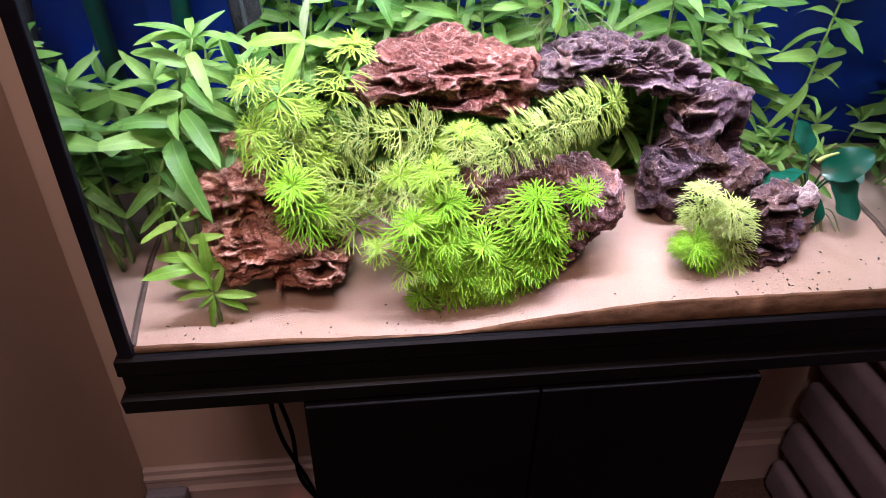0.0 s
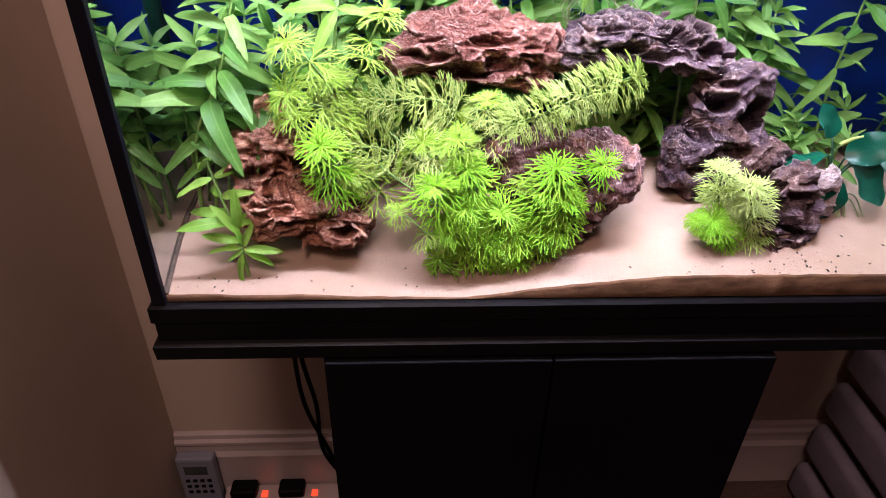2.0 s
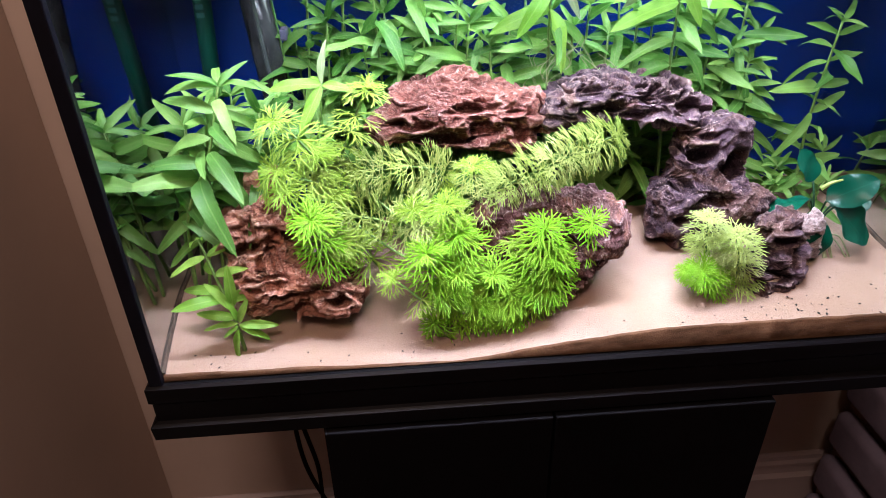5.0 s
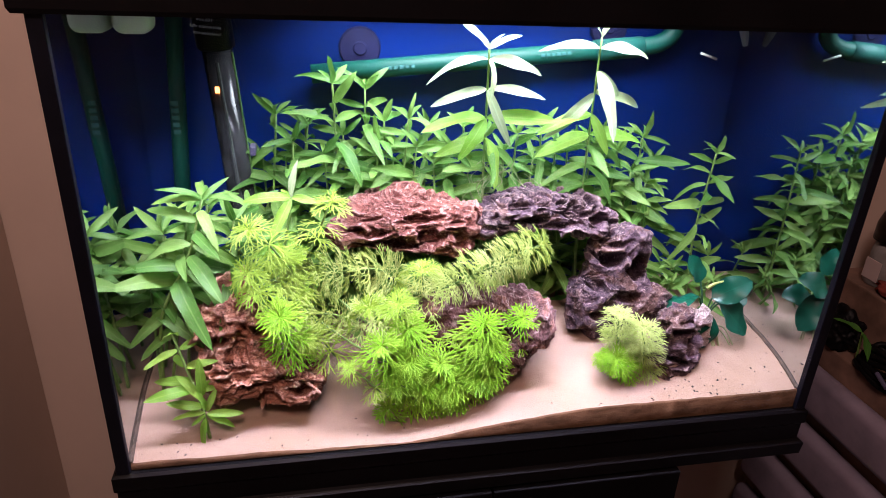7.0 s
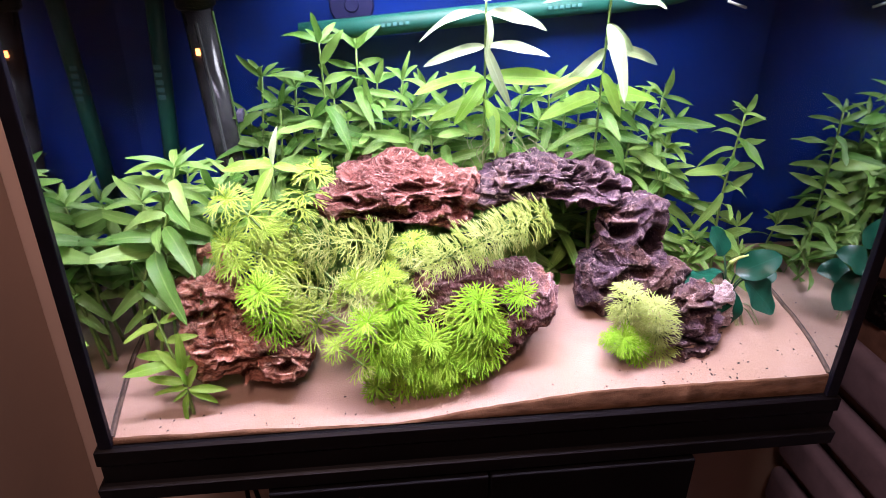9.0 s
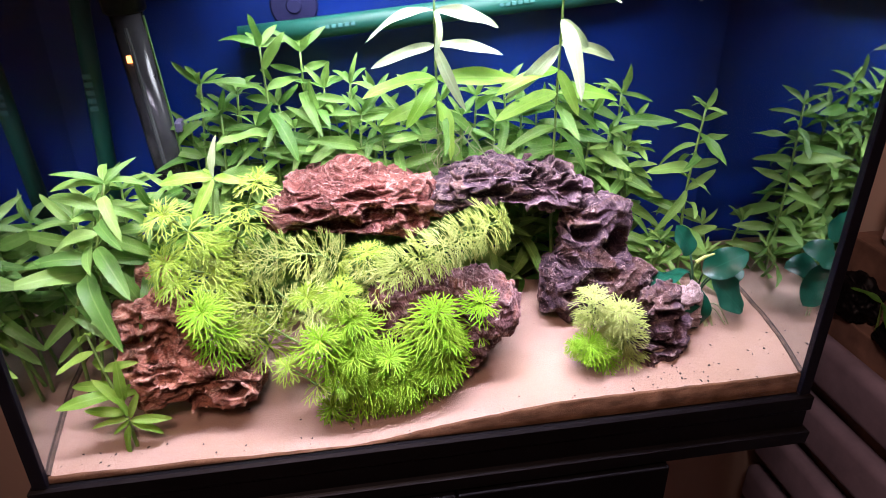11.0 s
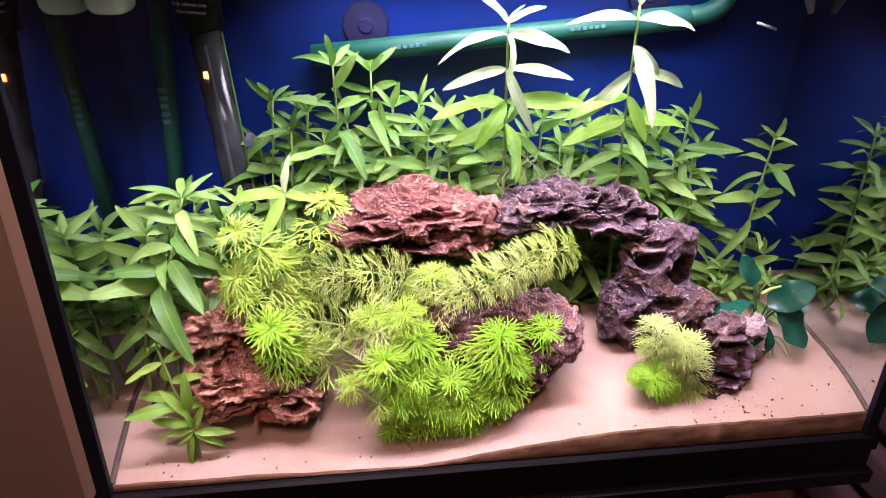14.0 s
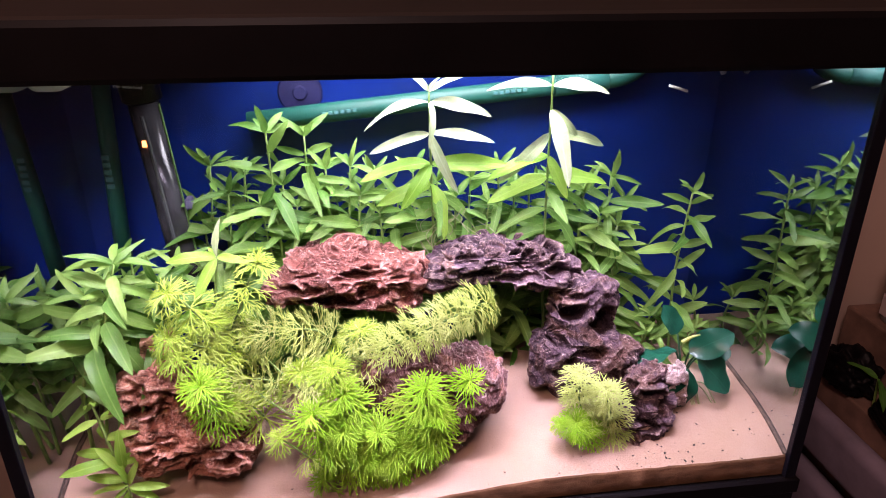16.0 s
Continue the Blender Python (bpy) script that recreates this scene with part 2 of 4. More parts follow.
# ---------------------------------------------------------------- mesh helpers
def mesh_object(name, bm, mat, smooth=False):
    me = bpy.data.meshes.new(name)
    bm.to_mesh(me)
    bm.free()
    me.materials.append(mat)
    if smooth:
        me.polygons.foreach_set("use_smooth", [True] * len(me.polygons))
    return new(name, me)


def py_object(name, verts, faces, mat, smooth=False):
    me = bpy.data.meshes.new(name)
    me.from_pydata([tuple(v) for v in verts], [], [tuple(f) for f in faces])
    me.update()
    me.materials.append(mat)
    if smooth:
        me.polygons.foreach_set("use_smooth", [True] * len(me.polygons))
    return new(name, me)


def thing(name, place, label, category, group="", kind=""):
    ob = new(name)
    ob.empty_display_size = 0.01
    ob.location = place
    return tagged(ob, label, category, group, kind)


def under(ob, parent, label=""):
    """Hang ob, built at its place in the world, under parent."""
    at = Vector((0, 0, 0))
    p = parent
    while p:
        at += p.location
        p = p.parent
    m = ob.matrix_basis.copy()
    ob.parent = parent
    ob.matrix_basis = Matrix.Translation(-at) @ m
    return tagged(ob, label)


def part(name, bm, mat, parent, label="", smooth=False):
    return under(mesh_object(name, bm, mat, smooth), parent, label)


def box(x0, x1, y0, y1, z0, z1, bevel=0.0, seg=2):
    bm = bmesh.new()
    bmesh.ops.create_cube(bm, size=1, matrix=Matrix.LocRotScale(((x0 + x1) / 2, (y0 + y1) / 2, (z0 + z1) / 2), None, (x1 - x0, y1 - y0, z1 - z0)))
    if bevel:
        bmesh.ops.bevel(bm, geom=bm.edges[:], offset=bevel, segments=seg, affect="EDGES", profile=0.5)
    return bm


def tube(points, radius, sides=10, taper=1.0, caps=True):
    pts = [Vector(p) for p in points]
    bm, rings = bmesh.new(), []
    up = Vector((0.31, 0.77, 0.2)).normalized()
    for i, p in enumerate(pts):
        d = (pts[min(i + 1, len(pts) - 1)] - pts[max(i - 1, 0)]).normalized()
        a = d.cross(up).normalized()
        b2 = d.cross(a)
        r = radius * (1 + (taper - 1) * i / max(1, len(pts) - 1))
        rings.append([bm.verts.new(p + r * (math.cos(k * math.tau / sides) * a + math.sin(k * math.tau / sides) * b2)) for k in range(sides)])
    for r0, r1 in zip(rings, rings[1:]):
        for k in range(sides):
            bm.faces.new((r0[k], r0[(k + 1) % sides], r1[(k + 1) % sides], r1[k]))
    if caps:
        bm.faces.new(rings[0][::-1])
        bm.faces.new(rings[-1])
    bmesh.ops.recalc_face_normals(bm, faces=bm.faces[:])
    return bm


def spun(profile, place, axis=(0, 0, 1), sides=32):
    """A lathe: profile rows of radius and height along the axis."""
    bm, rings = bmesh.new(), []
    q = Vector((0, 0, 1)).rotation_difference(Vector(axis))
    for r, h in profile:
        rings.append([bm.verts.new(Vector(place) + q @ Vector((r * math.cos(k * math.tau / sides), r * math.sin(k * math.tau / sides), h))) for k in range(sides)])
    for r0, r1 in zip(rings, rings[1:]):
        for k in range(sides):
            bm.faces.new((r0[k], r0[(k + 1) % sides], r1[(k + 1) % sides], r1[k]))
    bm.faces.new(rings[0][::-1])
    bm.faces.new(rings[-1])
    bmesh.ops.recalc_face_normals(bm, faces=bm.faces[:])
    return bm


def smooth_path(points, steps=8):
    """Catmull-Rom through the points."""
    p = [Vector(v) for v in points]
    p = [2 * p[0] - p[1]] + p + [2 * p[-1] - p[-2]]
    out = []
    for i in range(1, len(p) - 2):
        for k in range(steps):
            t = k / steps
            out.append(0.5 * ((2 * p[i]) + (p[i + 1] - p[i - 1]) * t + (2 * p[i - 1] - 5 * p[i] + 4 * p[i + 1] - p[i + 2]) * t * t + (3 * p[i] - p[i - 1] - 3 * p[i + 1] + p[i + 2]) * t ** 3))
    return out + [p[-2]]


# ---------------------------------------------------------------- the room
WALL_Y, LEFT_X = 0.372, -0.212


def structure(name, bm, mat, label, category):
    return tagged(mesh_object(name, bm, mat), label, category, "", "structure")


structure("floor", box(-0.4, 2.4, -3.0, 0.55, -0.1, 0.0), M_FLOOR, "brown carpet floor under the aquarium stand", "floor")
structure("ceiling", box(-0.4, 2.4, -3.0, 0.55, 2.4, 2.5), M_CEILING, "plain pale painted room ceiling", "ceiling")
structure("wall_north", box(-0.4, 2.4, WALL_Y, 0.55, 0.0, 2.4), M_WALL, "cream painted plaster wall behind the aquarium", "wall")
structure("wall_west", box(-0.4, LEFT_X, -3.0, WALL_Y - 0.002, 0.0, 2.4), M_WALL, "cream painted plaster wall beside the aquarium", "wall")
structure("wall_east", box(2.2, 2.4, -3.0, WALL_Y - 0.002, 0.0, 2.4), M_WALL, "cream painted plaster wall of the room", "wall")
structure("wall_south", box(LEFT_X, 2.2, -3.1, -2.9, 0.0, 2.4), M_WALL, "cream painted plaster wall of the room", "wall")


def skirting(name, x0, x1):
    """A tall moulded skirting board along the back wall."""
    prof = [(0.0, 0.0), (-0.018, 0.0), (-0.018, 0.108), (-0.021, 0.112), (-0.021, 0.118), (-0.014, 0.126), (-0.013, 0.140), (-0.016, 0.146), (-0.016, 0.153), (-0.010, 0.158), (-0.009, 0.168), (-0.004, 0.172), (0.0, 0.172)]
    bm = bmesh.new()
    ends = [[bm.verts.new((x, WALL_Y - 0.001 + dy, z + 0.0005)) for dy, z in prof] for x in (x0, x1)]
    for i in range(len(prof) - 1):
        bm.faces.new((ends[0][i], ends[0][i + 1], ends[1][i + 1], ends[1][i]))
    bm.faces.new(ends[0][::-1])
    bm.faces.new(ends[1])
    bmesh.ops.recalc_face_normals(bm, faces=bm.faces[:])
    return structure(name, bm, M_TRIM, "white gloss moulded skirting board along the wall", "skirting board")


skirting("baseboard", LEFT_X + 0.002, 2.19)

# ---------------------------------------------------------------- stand
stand = thing("aquarium_stand", (0.405, 0.18, 0), "black laminate pedestal cabinet carrying the aquarium", "aquarium stand")
part("body", box(0.160, 0.652, 0.002, 0.35, 0.0, 0.716, 0.002), M_BLACK_WOOD, stand)
for x0, x1, hx in ((0.163, 0.4045, 0.385), (0.4075, 0.649, 0.425)):
    d = part("door", box(x0, x1, -0.014, 0.0, 0.04, 0.7155, 0.0015), M_BLACK_WOOD, stand)
    part("handle", tube([(hx - 0.06 * (1 if hx < 0.4 else -1), -0.026, 0.33), (hx - 0.06 * (1 if hx < 0.4 else -1), -0.026, 0.20)], 0.005, 12), M_CHROME, d, "chrome bar handle", True)

# ---------------------------------------------------------------- aquarium: frame, panes, lid
tank = thing("aquarium", (0.405, 0.18, BASE_Z), "planted glass aquarium with black plastic frame and lid", "aquarium")


def frame_profile(prof, x0, x1, y1):
    """A moulding round front and both sides: rows of outward step and height."""
    bm, rows = bmesh.new(), []
    for out, z in prof:
        rows.append([bm.verts.new(v) for v in ((x0 - out, y1, z), (x0 - out, -out, z), (x1 + out, -out, z), (x1 + out, y1, z))])
    for a, b in zip(rows, rows[1:]):
        for k in range(4):
            bm.faces.new((a[k], a[(k + 1) % 4], b[(k + 1) % 4], b[k]))
    bm.faces.new(rows[0][::-1])
    bm.faces.new(rows[-1])
    bmesh.ops.recalc_face_normals(bm, faces=bm.faces[:])
    return bm


part("base_frame", frame_profile([(0.004, 0.7175), (0.009, 0.720), (0.010, 0.737), (0.007, 0.7395), (0.0035, 0.741), (0.0035, 0.764), (0.006, 0.767), (0.006, 0.7845), (0.003, 0.787)], 0.0, TANK_W, 0.36), M_BLACK, tank)
part("lid", frame_profile([(-0.010, 1.287), (-0.010, HOOD_Z), (0.002, HOOD_Z), (0.008, HOOD_Z - 0.001), (0.010, HOOD_Z + 0.003), (0.010, 1.283), (0.007, 1.288), (-0.002, 1.290), (-0.012, 1.293), (-0.05, 1.305)], 0.0, TANK_W, 0.36), M_BLACK, tank)
front = part("front_pane", box(0.001, TANK_W - 0.001, -0.004, 0.0, 0.789, HOOD_Z - 0.001), M_PANE, tank)
front.visible_shadow = False
part("side_pane", box(0.002, 0.012, 0.002, TANK_D, 0.789, HOOD_Z - 0.001), M_SIDE, tank)
part("side_pane", box(TANK_W - 0.012, TANK_W - 0.002, 0.002, TANK_D, 0.789, HOOD_Z - 0.001), M_SIDE, tank)
part("back_pane", box(0.002, TANK_W - 0.002, TANK_D + 0.001, TANK_D + 0.012, 0.789, HOOD_Z - 0.001), M_FILM, tank)
for x0, x1 in ((-0.0005, 0.0125), (TANK_W - 0.0125, TANK_W + 0.0005)):
    part("corner_seal", box(x0, x1, -0.0045, 0.0035, 0.788, HOOD_Z - 0.0005, 0.001), M_SEAL, tank)
lamp = part("light_bar", box(0.025, 0.76, 0.001, 0.215, 1.268, 1.285, 0.004), M_BLACK, tank)
for x0, x1, y in ((0.09, 0.71, 0.014), (0.21, 0.65, 0.200)):
    part("lamp_tube", box(x0, x1, y - 0.013, y + 0.013, 1.2632, 1.2675, 0.0015), M_LED, lamp, "white lamp tube")


# ---------------------------------------------------------------- sand
def sand_z(x, y):
    """Height of the sand: low at the front glass, banked up towards the back."""
    t = min(1, max(0, (x - 0.30) / 0.25))
    front_z = 0.793 - 0.006 * math.exp(-((x - 0.27) / 0.09) ** 2) + 0.019 * t * t * (3 - 2 * t)
    s = min(1, max(0, y / 0.15))
    rise = 0.034 * (s * (2 - s))
    p = Vector((x * 14, y * 14, 0))
    return front_z + rise + 0.0022 * noise.noise(p) + 0.0012 * noise.noise(p * 3.7) + 0.0004 * noise.noise(p * 15)


def make_sand():
    nx, ny = 230, 86
    x0, x1, y0, y1 = 0.0128, TANK_W - 0.0128, 0.0015, TANK_D - 0.0005
    verts, faces = [], []
    for j in range(ny + 1):
        for i in range(nx + 1):
            x, y = x0 + (x1 - x0) * i / nx, y0 + (y1 - y0) * (j / ny) ** 1.25
            z = sand_z(x, y)
            if j == 0:
                z += 0.0016 * noise.noise(Vector((x * 60, 3, 0))) - 0.001
            verts.append((x, y, z))
    for j in range(ny):
        for i in range(nx):
            a = j * (nx + 1) + i
            faces.append((a, a + 1, a + nx + 2, a + nx + 1))
    low = len(verts)
    for i in range(nx + 1):
        verts.append((x0 + (x1 - x0) * i / nx, y0, 0.7885))
    for i in range(nx):
        faces.append((low + i, low + i + 1, i + 1, i))
    return tagged(py_object("sand_bed", verts, faces, M_SAND, True), "fine pinkish sand bed with scattered dark specks", "sand", "", "stuff")


make_sand()
for x in (0.0128, TANK_W - 0.0128):
    path = [(x, y, sand_z(x, y) + 0.0006) for y in np.linspace(0.004, TANK_D - 0.004, 14)]
    part("seam", tube(path, 0.0024, 6), M_SEAM, tank, "dirty sealant line along the sand")


def make_debris():
    rng = random.Random(5)
    verts, faces = [], []
    for k in range(330):
        if k < 100:
            x, y = rng.uniform(0.5, 0.79), abs(rng.gauss(0.0, 0.05)) + 0.003
        elif k < 200:
            x, y = rng.uniform(0.015, 0.795), abs(rng.gauss(0, 0.012)) + 0.003
        else:
            x, y = rng.uniform(0.015, 0.79), rng.uniform(0.003, 0.2)
        r = rng.choice((0.0003, 0.0004, 0.0005, 0.0007, 0.0009, 0.0014)) * (1.4 if x > 0.66 and k % 3 == 0 else 1)
        c = Vector((x, min(y, 0.26), sand_z(x, min(y, 0.26)) + r * 0.5))
        base, a = len(verts), rng.uniform(0, 3.1)
        for dx, dy, dz in ((1.5, 0, 0), (-1.3, 0.2, 0), (0, 0.8, 0.1), (0.1, -0.7, 0), (0.2, 0, 0.7), (0, 0, -0.7)):
            verts.append(c + r * Vector((dx * math.cos(a) - dy * math.sin(a), dx * math.sin(a) + dy * math.cos(a), dz)))
        for f in ((0, 2, 4), (2, 1, 4), (1, 3, 4), (3, 0, 4), (2, 0, 5), (1, 2, 5), (3, 1, 5), (0, 3, 5)):
            faces.append([base + i for i in f])
    tagged(py_object("debris", verts, faces, M_DEBRIS), "small dark crumbs of debris scattered on the sand", "debris", "", "stuff")


make_debris()

# ---------------------------------------------------------------- rocks
_ball = {}


def unit_ball(level):
    if level not in _ball:
        bm = bmesh.new()
        bmesh.ops.create_icosphere(bm, subdivisions=level, radius=1)
        bm.verts.ensure_lookup_table()
        _ball[level] = (np.array([v.co[:] for v in bm.verts]), [[v.index for v in f.verts] for f in bm.faces])
        bm.free()
    return _ball[level]


def rock(name, label, blobs, mat, seed, holes=(), relief=1.0, pit=1.0, layers=(1, 1, 1.9), level=7, centre=None):
    """A stone grown round some ellipsoids (place, radii, turn about y), roughened into ledges and pits, with a few deep holes."""
    dirs, faces = unit_ball(level)
    cs = np.array([b[0] for b in blobs])
    mid = np.array(centre) if centre else cs.mean(axis=0)

    def field(p):
        total = np.zeros(len(p))
        for c, r, turn in blobs:
            a = radians(turn)
            q = p - np.array(c)
            qx, qz = q[:, 0] * math.cos(a) + q[:, 2] * math.sin(a), -q[:, 0] * math.sin(a) + q[:, 2] * math.cos(a)
            total += np.exp(-2.2 * ((np.abs(qx) / r[0]) ** 3.4 + (np.abs(q[:, 1]) / r[1]) ** 2.6 + (np.abs(qz) / r[2]) ** 3.4 - 1))
        return total

    reach = np.full(len(dirs), 0.002)
    for k in np.linspace(0.004, 0.22, 110):
        reach = np.where(field(mid + dirs * k) >= 1, k, reach)
    p = mid + dirs * reach[:, None]
    e = 0.0015
    grad = np.stack([field(p + np.eye(3)[k] * e) - field(p - np.eye(3)[k] * e) for k in range(3)], axis=1)
    normals = -grad / (np.linalg.norm(grad, axis=1)[:, None] + 1e-9)
    off = Vector((seed * 3.1, seed * 1.7, seed * 0.9))
    st = Vector(layers)
    out = []
    for d, v in zip(normals, p):
        q = Vector(v)
        s = Vector((q.x * st.x, q.y * st.y, q.z * st.z)) + off
        warp = noise.noise_vector(s * 22) * 0.012
        s += warp
        big = noise.noise(s * 18) * 0.008 + noise.noise(s * 37) * 0.003
        d1, c1 = noise.voronoi(s * 33)
        d2, c2 = noise.voronoi(s * 78 + off)
        d3, c3 = noise.voronoi(s * 165)
        k1, k2 = noise.cell(c1[0] * 7.3), noise.cell(c2[0] * 5.1)
        scoop = 0.015 * (0.35 + k1) * min(0.5, d1[0]) ** 1.5 + 0.0060 * (0.3 + k2) * min(0.5, d2[0]) ** 1.3 + 0.0008 * min(0.5, d3[0])
        dent = max(0.0, min(1.0, (noise.noise(s * 46 + off * 2) - 0.24) / 0.10)) + 0.5 * max(0.0, min(1.0, (noise.noise(s * 95 - off) - 0.30) / 0.10))
        step = (k1 - 0.5) * 0.004 + (k2 - 0.5) * 0.0015
        fine = noise.noise(s * 300) * 0.0004
        deep = 0.020 * max(0.0, k1 - 0.5) / 0.5 * max(0.0, 1 - d1[0] / 0.5) ** 0.7 + 0.004 * max(0.0, k2 - 0.55) / 0.45 * max(0.0, 1 - d2[0] / 0.5) ** 0.7
        q += Vector(d) * (relief * (big + step + scoop + fine - 0.004) - pit * (deep + 0.006 * dent))
        for hx, hy, hz, rx, rz, bore in holes:
            ragged = 1 + 0.35 * noise.noise(s * 55)
            w = math.hypot((q.x - hx) / rx, (q.z - hz) / rz) * ragged
            if w < 1 and q.y < hy + 0.05 and d[1] < 0.4:
                q.y += bore * min(1, (1 - w) * 2.4)
                q.z -= 0.45 * bore * min(1, (1 - w) * 2.4)
        out.append(q)
    co, tri = np.array(out), np.array(faces)
    edges = np.concatenate([tri[:, [0, 1]], tri[:, [1, 2]], tri[:, [2, 0]]])
    near = np.bincount(edges[:, 0], minlength=len(co))[:, None]
    # wear the thin splinters down
    mean = np.stack([np.bincount(edges[:, 0], co[edges[:, 1], k], len(co)) for k in range(3)], axis=1) / near
    co = 0.6 * co + 0.4 * mean
    ob = py_object(name, co, faces, mat)
    ob.data.polygons.foreach_set("use_smooth", [True] * len(faces))
    return tagged(ob, label, "rock", "stones in the aquarium")


rock("stone", "red-brown pitted dragon stone lying on the sand", [
    ((0.150, 0.062, 0.850), (0.066, 0.040, 0.032), -6), ((0.112, 0.085, 0.895), (0.042, 0.035, 0.050), 12),
    ((0.116, 0.105, 0.935), (0.022, 0.025, 0.032), 0), ((0.185, 0.058, 0.852), (0.034, 0.032, 0.024), -15)], M_ROCK_RED, 1,
    holes=((0.189, 0.03, 0.850, 0.011, 0.009, 0.024), (0.145, 0.03, 0.838, 0.030, 0.006, 0.012), (0.118, 0.04, 0.872, 0.024, 0.006, 0.012), (0.165, 0.03, 0.860, 0.018, 0.005, 0.010), (0.100, 0.05, 0.905, 0.014, 0.009, 0.014), (0.132, 0.05, 0.912, 0.012, 0.010, 0.014)), layers=(1, 1, 1.35), relief=0.85, pit=1.7, centre=(0.135, 0.075, 0.875))
rock("stone", "reddish-brown layered stone bridging over a cave", [
    ((0.322, 0.160, 0.994), (0.078, 0.045, 0.030), -8), ((0.300, 0.165, 1.004), (0.048, 0.04, 0.028), 26),
    ((0.372, 0.150, 0.992), (0.036, 0.035, 0.034), -25), ((0.265, 0.155, 0.988), (0.040, 0.03, 0.020), 8)], M_ROCK_PINK, 2,
    holes=((0.300, 0.12, 0.982, 0.044, 0.008, 0.024), (0.345, 0.12, 0.990, 0.020, 0.010, 0.018), (0.275, 0.12, 0.997, 0.024, 0.006, 0.014), (0.330, 0.12, 1.012, 0.026, 0.006, 0.012), (0.383, 0.12, 0.985, 0.010, 0.014, 0.014)),
    relief=0.55, pit=0.8, layers=(1.0, 1, 2.6), centre=(0.325, 0.158, 1.0))
rock("stone", "small brown stone wedged between two larger stones", [
    ((0.404, 0.150, 0.993), (0.016, 0.016, 0.024), 10), ((0.398, 0.150, 1.008), (0.012, 0.014, 0.012), 0)], M_ROCK_PINK, 3, relief=0.5, pit=0.4, level=6)
rock("stone", "dark grey-purple layered stone forming the arch top", [
    ((0.500, 0.155, 1.005), (0.082, 0.040, 0.024), -6), ((0.462, 0.155, 1.013), (0.040, 0.035, 0.023), 8),
    ((0.432, 0.150, 1.003), (0.030, 0.028, 0.018), 25), ((0.562, 0.156, 0.992), (0.038, 0.030, 0.019), -26)], M_ROCK_DARK, 4,
    holes=((0.470, 0.12, 1.008, 0.024, 0.007, 0.016), (0.520, 0.12, 1.014, 0.018, 0.008, 0.018), (0.555, 0.12, 1.004, 0.016, 0.010, 0.020), (0.500, 0.12, 1.000, 0.030, 0.006, 0.014), (0.585, 0.11, 0.992, 0.016, 0.006, 0.014), (0.450, 0.12, 1.022, 0.014, 0.006, 0.012)),
    relief=0.7, pit=1.2, layers=(1.0, 1, 2.6), centre=(0.505, 0.153, 1.010))
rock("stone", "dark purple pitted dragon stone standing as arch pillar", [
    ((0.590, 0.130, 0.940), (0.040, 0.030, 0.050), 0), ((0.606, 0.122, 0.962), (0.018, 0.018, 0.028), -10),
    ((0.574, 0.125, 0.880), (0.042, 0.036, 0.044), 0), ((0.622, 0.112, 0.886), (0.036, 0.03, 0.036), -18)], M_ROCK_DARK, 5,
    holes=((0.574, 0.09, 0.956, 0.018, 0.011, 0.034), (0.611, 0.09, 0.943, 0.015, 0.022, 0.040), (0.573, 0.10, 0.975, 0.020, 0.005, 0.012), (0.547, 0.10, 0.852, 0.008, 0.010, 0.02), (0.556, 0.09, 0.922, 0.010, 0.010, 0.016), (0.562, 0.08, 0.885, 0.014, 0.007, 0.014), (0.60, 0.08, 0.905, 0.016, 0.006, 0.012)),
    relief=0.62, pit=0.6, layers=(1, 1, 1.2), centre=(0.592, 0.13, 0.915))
rock("stone", "dark purple pitted stone at the foot of the arch", [
    ((0.656, 0.066, 0.868), (0.026, 0.024, 0.044), 14), ((0.642, 0.056, 0.832), (0.038, 0.030, 0.028), -8)], M_ROCK_DARK, 6,
    holes=((0.648, 0.03, 0.842, 0.020, 0.007, 0.020), (0.630, 0.03, 0.868, 0.012, 0.012, 0.02), (0.625, 0.03, 0.838, 0.010, 0.008, 0.014)), relief=0.85, pit=0.9, layers=(1, 1, 1.2), centre=(0.645, 0.068, 0.85))
rock("stone", "small pale whitish stone beside the dark stone", [((0.690, 0.078, 0.866), (0.018, 0.016, 0.030), 15)], M_ROCK_WHITE, 7, relief=0.5, pit=0.4, level=6)
rock("stone", "pinkish-brown pitted stone behind the feathery plants", [
    ((0.425, 0.090, 0.908), (0.052, 0.036, 0.026), -4), ((0.458, 0.082, 0.908), (0.024, 0.024, 0.020), 0), ((0.446, 0.062, 0.872), (0.022, 0.026, 0.058), -34), ((0.375, 0.09, 0.893), (0.05, 0.03, 0.04), 0)], M_ROCK_FRONT, 8,
    relief=0.5, pit=0.6, layers=(1.1, 1, 1.5), centre=(0.430, 0.080, 0.893))

# ---------------------------------------------------------------- equipment in the tank
intake = thing("intake_pipe", (0.056, 0.245, 0.84), "translucent green filter intake pipe standing in the corner", "pipe")
part("pipe", tube([(0.048, 0.245, 0.93), (0.066, 0.245, 1.2425)], 0.0095, 20), M_GREEN_TUBE, intake, "", True)
part("strainer", tube([(0.045, 0.245, 0.845), (0.048, 0.245, 0.93)], 0.012, 20), M_GREEN_TUBE, intake, "", True)
for k in range(5):
    z = 1.085 + 0.0085 * k
    part("print_mark", box(0.0525, 0.0605, 0.2345, 0.2357, z, z + 0.005), M_PRINT, intake, "pale printed bar")
bar = thing("spray_bar", (0.45, 0.248, 1.18), "green spray bar fixed along the back glass", "spray bar")
part("tube", tube([(0.215, 0.250, 1.154), (0.64, 0.250, 1.193)], 0.0115, 20), M_GREEN_TUBE, bar, "", True)
